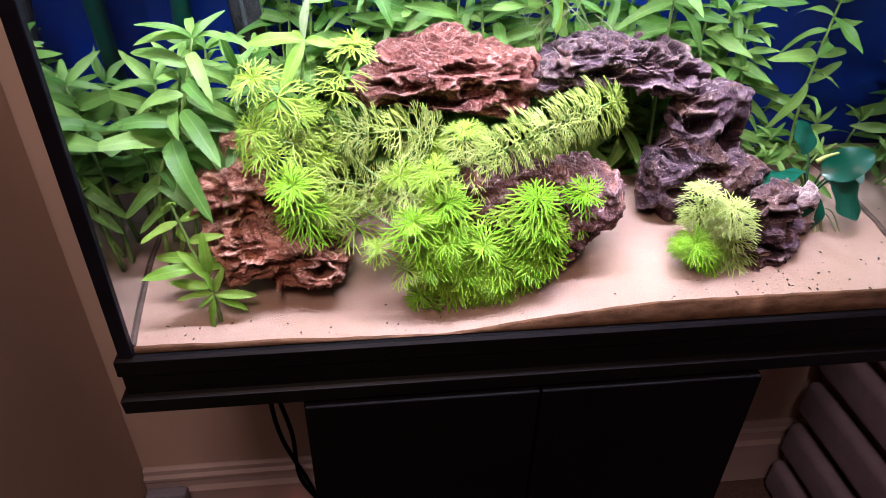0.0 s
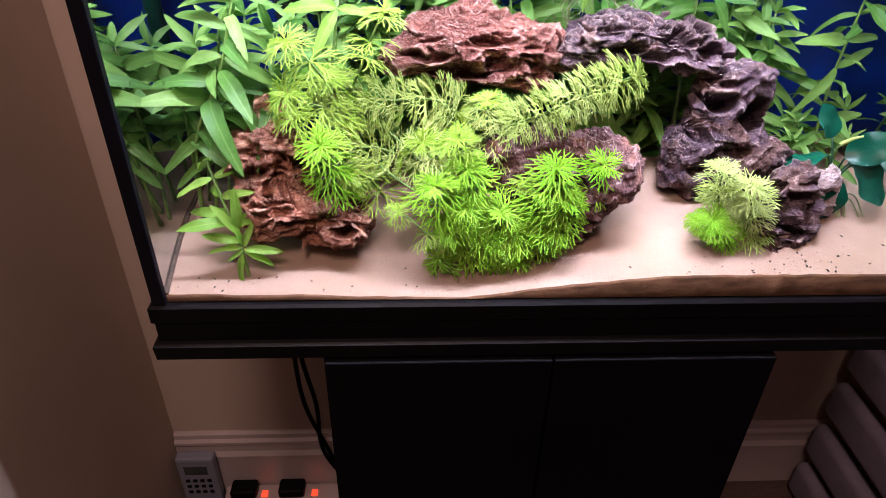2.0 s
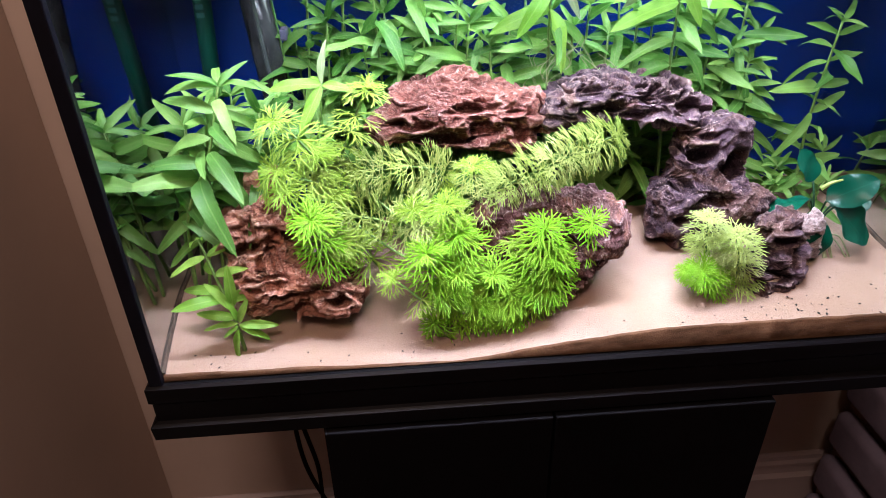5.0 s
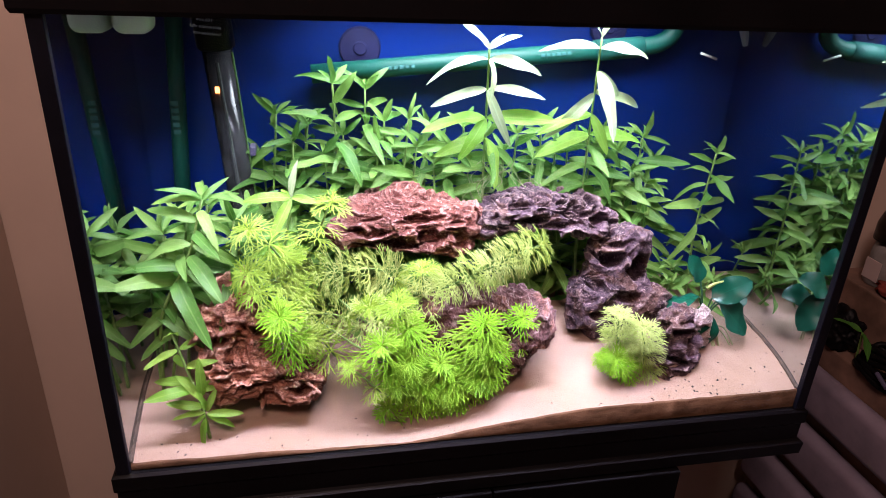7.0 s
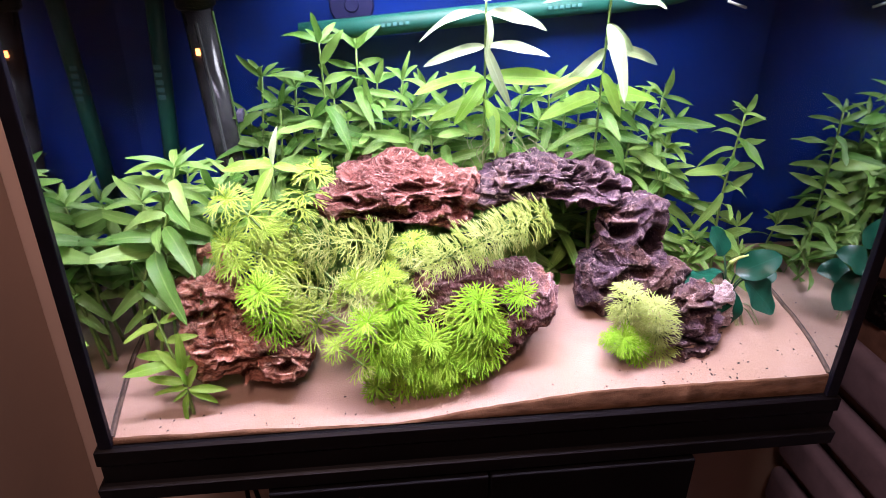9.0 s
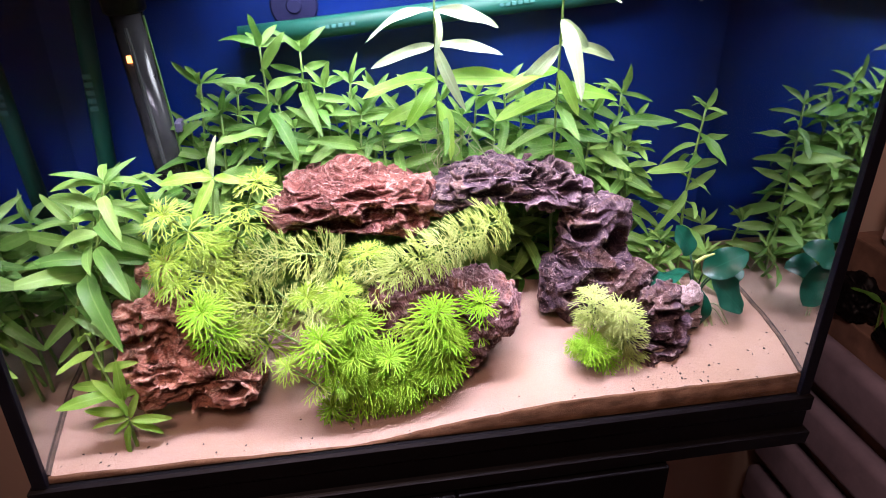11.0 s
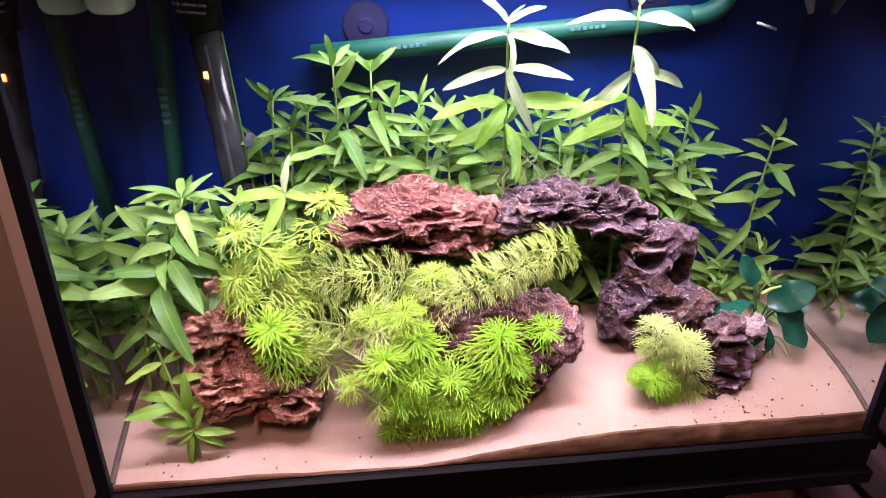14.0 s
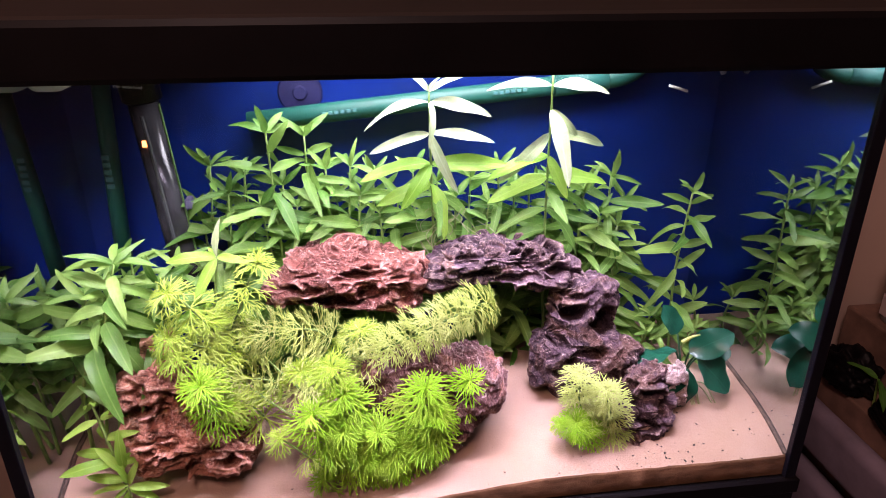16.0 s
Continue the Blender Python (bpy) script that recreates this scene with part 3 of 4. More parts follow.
part("connector", tube([(0.575, 0.250, 1.187), (0.64, 0.250, 1.193)], 0.0135, 20), M_GREEN_PALE, bar, "pale translucent connector", True)
part("elbow", tube(smooth_path([(0.64, 0.250, 1.193), (0.665, 0.250, 1.198), (0.682, 0.25, 1.212), (0.686, 0.25, 1.2425)]), 0.0115, 16), M_GREEN_TUBE, bar, "", True)
for x, z in ((0.275, 1.183), (0.60, 1.215)):
    part("suction_cup", spun([(0.007, -0.006), (0.009, -0.004), (0.024, -0.0015), (0.026, 0.001)], (x, TANK_D - 0.002, z), (0, 1, 0)), M_CUP, bar, "dull purple suction cup")
for k in range(6):
    for x in (0.30, 0.50):
        a = x + 0.007 * k
        part("print_mark", box(a, a + 0.0045, 0.2375, 0.239, 1.158 + (a - 0.26) * 0.0918, 1.1615 + (a - 0.26) * 0.0918), M_PRINT, bar, "pale printed bar")

heater = thing("aquarium_heater", (0.115, 0.225, 0.9), "glass aquarium heater with a lit amber indicator", "heater")
top, low = Vector((0.106, 0.225, 1.2425)), Vector((0.132, 0.225, 0.93))
ax = (low - top).normalized()
part("glass_tube", spun([(0.002, 0), (0.013, 0.003), (0.0165, 0.012), (0.0165, 0.258)], low, tuple(-ax)), M_HEATER, heater, "", True)
part("head", spun([(0.0175, 0), (0.021, 0.003), (0.021, 0.045), (0.020, 0.056)], top + ax * 0.058, tuple(-ax)), M_BLACK, heater, "dark grey cap with printed lines", True)
part("indicator", box(0.107, 0.112, 0.2072, 0.2098, 1.139, 1.146, 0.0005), M_AMBER, heater, "glowing amber lamp")
part("core", tube([top + ax * 0.07 + Vector((0, -0.0172, 0)), low - ax * 0.03 + Vector((0, -0.0172, 0))], 0.0025, 8), M_SCREEN, heater)
# thin coloured strip added to draw the light caught on the glass edge
edge = Vector((0.0168, -0.004, 0))
part("bright_strip", tube([top + ax * 0.06 + edge, low + edge], 0.0012, 8), M_OLIVE, heater, "pale green strip drawn as a reflection along the glass edge")


def lettering(text, place, height, mat, parent):
    """A printed line as a thin mesh that faces the front."""
    cu = bpy.data.curves.new("lettering", "FONT")
    cu.body, cu.size, cu.align_x, cu.extrude = text, height, "CENTER", 0.0001
    tmp = bpy.data.objects.new("lettering", cu)
    scene.collection.objects.link(tmp)
    me = bpy.data.meshes.new_from_object(tmp.evaluated_get(bpy.context.evaluated_depsgraph_get()))
    bpy.data.objects.remove(tmp)
    me.materials.clear()
    me.materials.append(mat)
    ob = new("print_line", me)
    ob.matrix_basis = pose(*place, 90, 5, 0)
    return under(ob, parent, "pale printed line")


for i, line in enumerate(("max 60 l", "fully submersible", "min waterlevel")):
    lettering(line, (0.1030 + 0.0007 * i, 0.2034, 1.2170 - 0.0070 * i), 0.0048, M_PRINT_PALE, heater)
clip = part("clip", box(0.1385, 0.146, 0.216, 0.234, 1.062, 1.074, 0.002), M_CLIP, heater, "grey plastic clip")
bracket = thing("plastic_holder", (0.034, 0.2, 1.22), "white rounded plastic holder on the side glass", "holder")
part("cup", box(0.0135, 0.052, 0.178, 0.222, 1.204, 1.2425, 0.011, 5), M_WHITE, bracket, "", True)
stick = thing("thermometer", (0.708, 0.2, 1.19), "small white floating glass thermometer rod", "thermometer")
part("rod", tube([(0.697, 0.2, 1.193), (0.720, 0.2, 1.186)], 0.0016, 10), M_WHITE, stick, "", True)
fizz = thing("air_stone", (0.778, 0.24, 1.2), "pale bluish lump hanging near the surface", "air stone")
part("lump", tube(smooth_path([(0.772, 0.24, 1.2425), (0.776, 0.24, 1.222), (0.781, 0.24, 1.207), (0.784, 0.24, 1.198)], 4), 0.008, 9, 0.4), M_LILAC, fizz)
part("cap", spun([(0.003, 0), (0.009, 0.003), (0.007, 0.012), (0.003, 0.016)], (0.770, 0.24, 1.218)), M_LILAC, fizz)


# ---------------------------------------------------------------- leafy stem plants
def leaf_mesh(name, mat, width, droop, fold, wave, seed, rows=11):
    rng = random.Random(seed)
    verts, faces, cols = [], [], (-1, -0.55, 0, 0.55, 1)
    ph = rng.uniform(0, 6)
    for i in range(rows + 1):
        s = i / rows
        w = width * (max(0.0, math.sin(math.pi * min(1, s * 0.94 + 0.03) ** 0.85))) ** 0.70 * (0.25 if s < 0.06 else 1)
        if i == rows:
            w = 0.002
        for c in cols:
            z = -droop * s * s + fold * abs(c) * w + wave * w * math.sin(9 * s + ph + 2 * c) * abs(c)
            verts.append((s * (1 - 0.25 * droop * s), c * w, z + 0.02 * s))
    n = len(cols)
    for i in range(rows):
        for k in range(n - 1):
            a = i * n + k
            faces.append((a, a + 1, a + n + 1, a + n))
    me = bpy.data.meshes.new(name)
    me.from_pydata(verts, [], faces)
    me.update()
    me.polygons.foreach_set("use_smooth", [True] * len(faces))
    me.materials.append(mat)
    return me


LEAVES = [leaf_mesh("leaf", M_LEAF, w, d, f, v, i) for i, (w, d, f, v) in enumerate(((0.098, 0.30, 0.35, 0.2), (0.112, 0.45, 0.25, 0.3), (0.088, 0.62, 0.45, 0.25), (0.106, 0.12, 0.3, 0.35), (0.092, 0.8, 0.3, 0.2), (0.112, 0.36, 0.5, 0.3)))]
LEAVES_LIT = [leaf_mesh("leaf", M_LEAF_LIT, w, d, f, v, 80 + i) for i, (w, d, f, v) in enumerate(((0.115, 0.30, 0.3, 0.2), (0.125, 0.42, 0.25, 0.3), (0.11, 0.2, 0.35, 0.25)))]
LEAVES_ARCHED = [leaf_mesh("leaf", M_LEAF, w, d, 0.3, 0.25, 120 + i) for i, (w, d) in enumerate(((0.105, 0.55), (0.115, 0.75), (0.095, 0.9), (0.11, 0.4), (0.1, 0.65)))]
LEAVES_OVERLIT = [leaf_mesh("leaf", M_LEAF_OVERLIT, w, d, f, v, 60 + i) for i, (w, d, f, v) in enumerate(((0.088, 0.30, 0.3, 0.2), (0.095, 0.45, 0.25, 0.3), (0.082, 0.6, 0.35, 0.25)))]
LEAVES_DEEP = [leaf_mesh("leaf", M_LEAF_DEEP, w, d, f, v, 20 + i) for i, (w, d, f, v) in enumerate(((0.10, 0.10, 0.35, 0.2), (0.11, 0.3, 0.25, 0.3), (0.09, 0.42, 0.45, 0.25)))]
LEAVES_BROAD = [leaf_mesh("leaf", M_ANUBIAS, w, d, f, v, 40 + i, 12) for i, (w, d, f, v) in enumerate(((0.30, 0.2, 0.15, 0.2), (0.33, 0.1, 0.2, 0.2), (0.29, 0.3, 0.1, 0.25)))]


def add_leaf(plant, meshes, at, out_dir, length, rng, roll=0.0):
    """One leaf under plant from the point at, running along out_dir with its upper side tilted up and towards the
    camera.
    """
    x = Vector(out_dir).normalized()
    z = Vector((rng.gauss(0, 0.15), -0.75 + rng.gauss(0, 0.25), 0.75))
    z -= x * x.dot(z)
    z = z.normalized() if z.length > 0.05 else Vector((0, -1, 0))
    y = z.cross(x)
    m = Matrix((x, y, z)).transposed().to_4x4() @ Matrix.Rotation(roll, 4, "X")
    ob = new("leaf", rng.choice(meshes))
    ob.matrix_basis = Matrix.Translation(at) @ m @ Matrix.Scale(length, 4)
    return under(ob, plant)


def stem_plant(path, nodes, length, seed, label, meshes=None, first=0.12, crown=True, group="leafy stem plants", per=2, stem_mat=None, spread=(58, 112), pale=2.0):
    rng = random.Random(seed)
    pts = smooth_path(path, 7)
    plant = thing("stem_plant", path[0], label, "aquatic plant", group)
    part("stem", tube(pts, 0.0021, 6, 0.6), stem_mat or M_STEM, plant, "", True)
    turn = rng.uniform(0, 3)
    for k in range(nodes):
        u = first + (1 - first) * (k / max(1, nodes - 1)) ** 0.92
        f = u * (len(pts) - 1)
        i = min(int(f), len(pts) - 2)
        at = pts[i].lerp(pts[i + 1], f - i)
        axis = (pts[i + 1] - pts[i]).normalized()
        side = axis.cross(Vector((0.2, 1, 0.1))).normalized()
        ln = length * (0.72 + 0.4 * math.sin(math.pi * min(1, 0.25 + 0.7 * u))) * (1 if u < 0.9 else 0.75)
        count = per + (1 if u > pale else 0)
        for j in range(count):
            a = turn + k * 1.57 + j * math.tau / count + rng.gauss(0, 0.25)
            radial = Matrix.Rotation(a, 3, axis) @ side
            lift = radians(rng.uniform(*spread)) if u < 0.9 else radians(rng.uniform(48, 85))
            d = radial * math.sin(lift) + axis * math.cos(lift)
            add_leaf(plant, LEAVES_OVERLIT if u > pale else meshes or LEAVES, at, d, ln * rng.uniform(0.82, 1.15), rng, rng.gauss(0, 0.25))
    if crown:
        for j in range(3):
            a = turn + j * 2.1
            d = Vector((0.8 * math.cos(a), 0.8 * math.sin(a), 1))
            add_leaf(plant, LEAVES_OVERLIT if pale < 1 else meshes or LEAVES, pts[-1], d, length * rng.uniform(0.4, 0.65), rng)
    return plant


def upright(x, y, top, nodes, length, seed, lean=0.0, label="bright green leafy stem plant rooted in the sand", **kw):
    length, nodes = length * 1.05, nodes + (5 if top > 0.95 else 0)
    rng = random.Random(seed + 900)
    z0 = sand_z(x - lean, y) - 0.004
    mid = (x - lean * 0.5 + rng.gauss(0, 0.006), y + rng.gauss(0, 0.005), (z0 + top) / 2)
    return stem_plant([(x - lean, y, z0), mid, (x, y, top)], nodes, length, seed, label, **kw)


# the tall stand along the back glass: x, y, height, nodes, leaf length, lean
BACK = (
    (0.238, 0.185, 1.150, 8, 0.070, -0.01), (0.278, 0.228, 1.140, 8, 0.064, 0.0), (0.172, 0.205, 1.112, 8, 0.056, 0.01), (0.190, 0.180, 1.082, 7, 0.058, 0.0),
    (0.208, 0.210, 1.090, 7, 0.058, 0.0), (0.329, 0.185, 1.100, 8, 0.066, -0.01), (0.338, 0.165, 1.068, 7, 0.066, 0.01), (0.300, 0.205, 1.095, 8, 0.062, 0.0),
    (0.383, 0.175, 1.060, 7, 0.066, 0.0), (0.402, 0.215, 1.085, 7, 0.062, 0.0), (0.470, 0.195, 1.080, 8, 0.066, 0.0), (0.450, 0.165, 1.062, 7, 0.062, 0.0),
    (0.524, 0.190, 1.070, 8, 0.066, 0.0), (0.505, 0.218, 1.085, 7, 0.060, 0.0), (0.611, 0.190, 1.055, 8, 0.062, 0.0), (0.645, 0.195, 1.082, 8, 0.064, 0.01),
    (0.629, 0.168, 1.040, 8, 0.056, 0.0), (0.580, 0.205, 1.065, 7, 0.062, 0.0), (0.668, 0.205, 1.048, 8, 0.054, 0.0), (0.152, 0.225, 1.060, 7, 0.052, 0.0),
    (0.250, 0.205, 1.078, 7, 0.062, 0.0), (0.355, 0.212, 1.085, 7, 0.062, 0.0), (0.225, 0.17, 1.06, 7, 0.058, 0.0), (0.292, 0.175, 1.075, 7, 0.064, 0.0),
    (0.545, 0.215, 1.055, 7, 0.06, 0.0), (0.43, 0.205, 1.075, 7, 0.064, 0.0), (0.36, 0.16, 1.045, 6, 0.06, 0.0), (0.31, 0.215, 1.06, 7, 0.06, 0.0), (0.265, 0.185, 1.055, 7, 0.06, 0.0),
    (0.49, 0.17, 1.05, 6, 0.058, 0.0), (0.6, 0.225, 1.04, 7, 0.056, 0.0), (0.655, 0.175, 1.02, 7, 0.05, 0.0), (0.18, 0.23, 1.05, 7, 0.05, 0.0), (0.205, 0.235, 1.09, 7, 0.055, 0.0),
)
for i, (x, y, top_z, n, ln, lean) in enumerate(BACK):
    upright(x, 0.198 + 0.5 * (y - 0.16), top_z + (0.008 if 0.2 < x < 0.62 and top_z < 1.12 else 0.0), n, ln, 100 + i, lean)
def tall_plant(path, seed, pairs, fork):
    """A tall stem whose upper nodes carry pairs of long arching leaves: height, then the ways and lengths of the leaves."""
    rng = random.Random(seed)
    pts = smooth_path(path, 10)
    plant = thing("stem_plant", path[0], "tall leafy stem plant with brightly lit pale top", "aquatic plant", "leafy stem plants")
    part("stem", tube(pts, 0.0021, 6, 0.6), M_STEM, plant, "", True)
    for z, leaves in pairs:
        at = min(pts, key=lambda p: abs(p.z - z))
        for way, ln in leaves:
            # leaf colour pales with height, painting in the nearness of the lamp
            add_leaf(plant, LEAVES_OVERLIT if z > 1.125 else LEAVES_LIT if z > 1.09 else LEAVES, at, way, ln * 1.15, rng, rng.gauss(0, 0.2))
    for way, ln in fork:
        add_leaf(plant, LEAVES_OVERLIT, pts[-1], way, ln, rng, rng.gauss(0, 0.2))
    return plant


LOWER = [(1.075, (((-1, -0.2, 0.1), 0.062), ((0.9, -0.3, -0.2), 0.060), ((0.2, -0.8, -0.4), 0.05))), (1.05, (((0.7, -0.5, -0.5), 0.060), ((-0.7, -0.4, 0.1), 0.058))), (1.025, (((-0.9, -0.3, 0), 0.055), ((0.9, 0.2, 0.1), 0.055)))]
tall_plant([(0.418, 0.190, 0.83), (0.424, 0.192, 0.95), (0.420, 0.186, 1.08), (0.417, 0.182, 1.196)], 201, [
    (1.180, (((-1, -0.15, 0.12), 0.066), ((1, -0.1, -0.02), 0.070), ((0.15, -0.9, -0.35), 0.046))),
    (1.150, (((-0.95, -0.2, -0.12), 0.064), ((0.95, -0.25, 0.05), 0.066), ((0.22, -0.7, -0.75), 0.064))),
    (1.115, (((-1, -0.2, 0.05), 0.074), ((1, -0.3, 0.08), 0.078), ((-0.5, -0.6, -0.55), 0.056))),
    (1.098, (((-0.9, -0.4, -0.1), 0.060), ((0.35, -0.5, -0.7), 0.060)))] + LOWER,
    [((-0.62, -0.1, 0.85), 0.052), ((0.75, -0.15, 0.62), 0.046), ((0.1, -0.5, 0.7), 0.026)])
tall_plant([(0.570, 0.190, 0.83), (0.560, 0.192, 0.95), (0.556, 0.188, 1.08), (0.554, 0.184, 1.212)], 202, [
    (1.196, (((-1, -0.1, 0.28), 0.062), ((1, -0.1, 0.12), 0.068))),
    (1.172, (((0.1, -0.85, -0.55), 0.080), ((0.55, -0.3, -0.35), 0.046))),
    (1.140, (((-0.62, -0.3, -0.55), 0.072), ((1, -0.2, -0.05), 0.072), ((0.75, 0.3, 0.1), 0.05))),
    (1.118, (((-1, -0.3, -0.05), 0.070), ((0.3, -0.5, -0.75), 0.050))),
    (1.095, (((1, -0.2, 0.15), 0.068), ((-0.9, -0.3, -0.1), 0.070)))] + LOWER,
    [((-0.35, 0, 0.9), 0.030), ((0.3, -0.3, 0.9), 0.032), ((0.05, -0.4, 1), 0.026)])
upright(0.735, 0.180, 1.068, 9, 0.054, 203, 0.0, "slender single leafy stem near the side glass")
for i, (x, y, top_z) in enumerate(((0.70, 0.175, 0.905), (0.715, 0.205, 0.90), (0.755, 0.16, 0.89), (0.685, 0.15, 0.895), (0.77, 0.2, 0.91))):
    upright(x, y, top_z, 4, 0.045, 230 + i, 0.0, "short young leafy stem plant in the sand", first=0.2)
# the clump beside the side glass
LEFT = (
    ([(0.035, 0.085, 0.825), (0.046, 0.080, 0.925), (0.079, 0.078, 0.992), (0.100, 0.080, 1.058)], 8, 0.066), ([(0.03, 0.13, 0.83), (0.045, 0.125, 0.93), (0.05, 0.12, 1.005)], 7, 0.064),
    ([(0.03, 0.18, 0.83), (0.03, 0.175, 0.93), (0.035, 0.17, 0.99)], 6, 0.060), ([(0.07, 0.15, 0.83), (0.085, 0.145, 0.94), (0.095, 0.14, 1.03)], 7, 0.064),
    ([(0.09, 0.13, 0.83), (0.11, 0.12, 0.93), (0.125, 0.115, 1.02)], 7, 0.062), ([(0.03, 0.10, 0.82), (0.032, 0.10, 0.90), (0.036, 0.095, 0.965)], 5, 0.056),
    ([(0.04, 0.11, 0.82), (0.06, 0.1, 0.92), (0.08, 0.1, 1.03)], 8, 0.066), ([(0.1, 0.17, 0.83), (0.12, 0.16, 0.95), (0.14, 0.15, 1.02)], 7, 0.06),
    ([(0.06, 0.1, 0.82), (0.068, 0.095, 0.9), (0.072, 0.09, 0.965)], 6, 0.060), ([(0.075, 0.19, 0.83), (0.075, 0.185, 0.92), (0.08, 0.18, 0.985)], 6, 0.058),
)
for i, (path, n, ln) in enumerate(LEFT):
    stem_plant(path, n, ln * 1.08, 300 + i, "bright green leafy stem plant leaning towards the light", first=0.55, group="leafy stem plants", meshes=LEAVES_ARCHED)
shoot = stem_plant([(0.172, 0.125, 0.960), (0.180, 0.122, 1.00), (0.187, 0.120, 1.043)], 2, 0.045, 320, "young leafy shoot rising behind the feathery plant", first=0.3, crown=False, meshes=LEAVES_LIT)
rng = random.Random(12)
for way, ln in (((0.06, -0.3, 1), 0.046), ((-1, -0.25, 0.22), 0.054), ((0.7, -0.3, 0.05), 0.036), ((-0.45, -0.5, -0.7), 0.056)):
    add_leaf(shoot, LEAVES_OVERLIT[:1] if way[2] == 1 else LEAVES_LIT, (0.187, 0.120, 1.043), way, ln, rng)
# the brighter leaf copy makes up for missing light on the plantlet
plantlet = stem_plant([(0.090, 0.026, 0.800), (0.084, 0.030, 0.846), (0.070, 0.046, 0.884), (0.058, 0.060, 0.915)], 4, 0.042, 321, "small leafy plantlet with arching leaves on the sand", first=0.45, spread=(50, 95), crown=False, meshes=LEAVES_LIT)
rng = random.Random(9)
for at, d, ln in (
        ((0.0895, 0.026, 0.834), (1, -0.1, 0.05), 0.040), ((0.0895, 0.026, 0.832), (0.9, -0.2, -0.22), 0.034), ((0.0885, 0.024, 0.830), (-0.25, -0.35, -0.9), 0.036),
        ((0.0885, 0.026, 0.836), (-1, -0.1, 0.02), 0.036), ((0.0885, 0.025, 0.834), (-0.7, -0.3, -0.4), 0.020), ((0.0870, 0.028, 0.842), (-0.85, -0.2, 0.35), 0.040),
        ((0.0895, 0.027, 0.836), (0.35, -0.1, 1), 0.032), ((0.0885, 0.028, 0.838), (-0.1, -0.25, 1), 0.030), ((0.0865, 0.031, 0.848), (-0.5, 0, 0.8), 0.042),
        ((0.0855, 0.033, 0.852), (0.05, -0.1, 1), 0.046), ((0.0840, 0.035, 0.858), (0.8, -0.1, 0.4), 0.040), ((0.0785, 0.040, 0.868), (-1, 0, 0.05), 0.046)):
    add_leaf(plantlet, LEAVES_LIT, at, d, ln, rng)
# the deeper green leaves carry the shade under the arch in their colour
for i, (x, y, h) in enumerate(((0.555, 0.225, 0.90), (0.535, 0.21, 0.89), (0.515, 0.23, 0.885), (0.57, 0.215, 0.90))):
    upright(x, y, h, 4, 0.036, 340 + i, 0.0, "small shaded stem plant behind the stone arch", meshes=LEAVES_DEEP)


# ---------------------------------------------------------------- hair-fine roots above the arch
roots = thing("root_tangle", (0.43, 0.178, 1.02), "tangle of hair-fine pale roots between the stems", "plant roots")
rng = random.Random(31)
for k in range(14):
    x = 0.415 + rng.random() * 0.06
    pts = [(x, 0.182, 1.065 - rng.random() * 0.02)]
    for j in range(4):
        px, py, pz = pts[-1]
        pts.append((px + rng.gauss(0, 0.012), max(0.165, min(0.19, py + rng.gauss(0, 0.004))), pz - 0.016))
    part("root", tube(smooth_path(pts, 5), 0.00045, 4), M_ROOT, roots)

# ---------------------------------------------------------------- broad-leaved plant
anubias = thing("broad_leaf_plant", (0.712, 0.098, 0.845), "dark teal broad-leaved plant with whitish roots", "aquatic plant")
rng = random.Random(77)
CROWN = Vector((0.712, 0.098, 0.862))
for joint, tip in (((0.712, 0.090, 0.902), (0.757, 0.082, 0.928)), ((0.700, 0.100, 0.900), (0.650, 0.094, 0.902)), ((0.720, 0.084, 0.898), (0.757, 0.068, 0.862)), ((0.713, 0.086, 0.880), (0.696, 0.066, 0.836)),
                   ((0.706, 0.112, 0.915), (0.690, 0.118, 0.948)), ((0.726, 0.10, 0.89), (0.768, 0.098, 0.895)), ((0.705, 0.085, 0.89), (0.678, 0.06, 0.872))):
    joint, tip = Vector(joint), Vector(tip)
    part("petiole", tube(smooth_path([CROWN, CROWN.lerp(joint, 0.6) + Vector((0, 0, 0.004)), joint], 4), 0.0012, 6), M_STEM_DARK, anubias, "", True)
    add_leaf(anubias, LEAVES_BROAD, joint, tip - joint, (tip - joint).length * 1.12, rng, rng.gauss(0, 0.2))
part("rhizome", tube([(0.695, 0.1, 0.852), (0.712, 0.098, 0.858), (0.728, 0.094, 0.85)], 0.005, 8), M_STEM_RED, anubias)
part("young_leaf", tube(smooth_path([(0.700, 0.088, 0.918), (0.708, 0.086, 0.925), (0.718, 0.083, 0.930)], 4), 0.0026, 8, 0.4), M_FEATHER_PALE, anubias, "pale rolled young leaf", True)
for k in range(9):
    a = rng.uniform(-0.025, 0.025)
    part("root", tube(smooth_path([(0.712 + a * 0.5, 0.095, 0.856), (0.712 + a, 0.085, 0.862 - rng.random() * 0.01), (0.712 + a * 1.5, 0.075, 0.838)], 4), 0.0009, 5), M_ROOT, anubias)


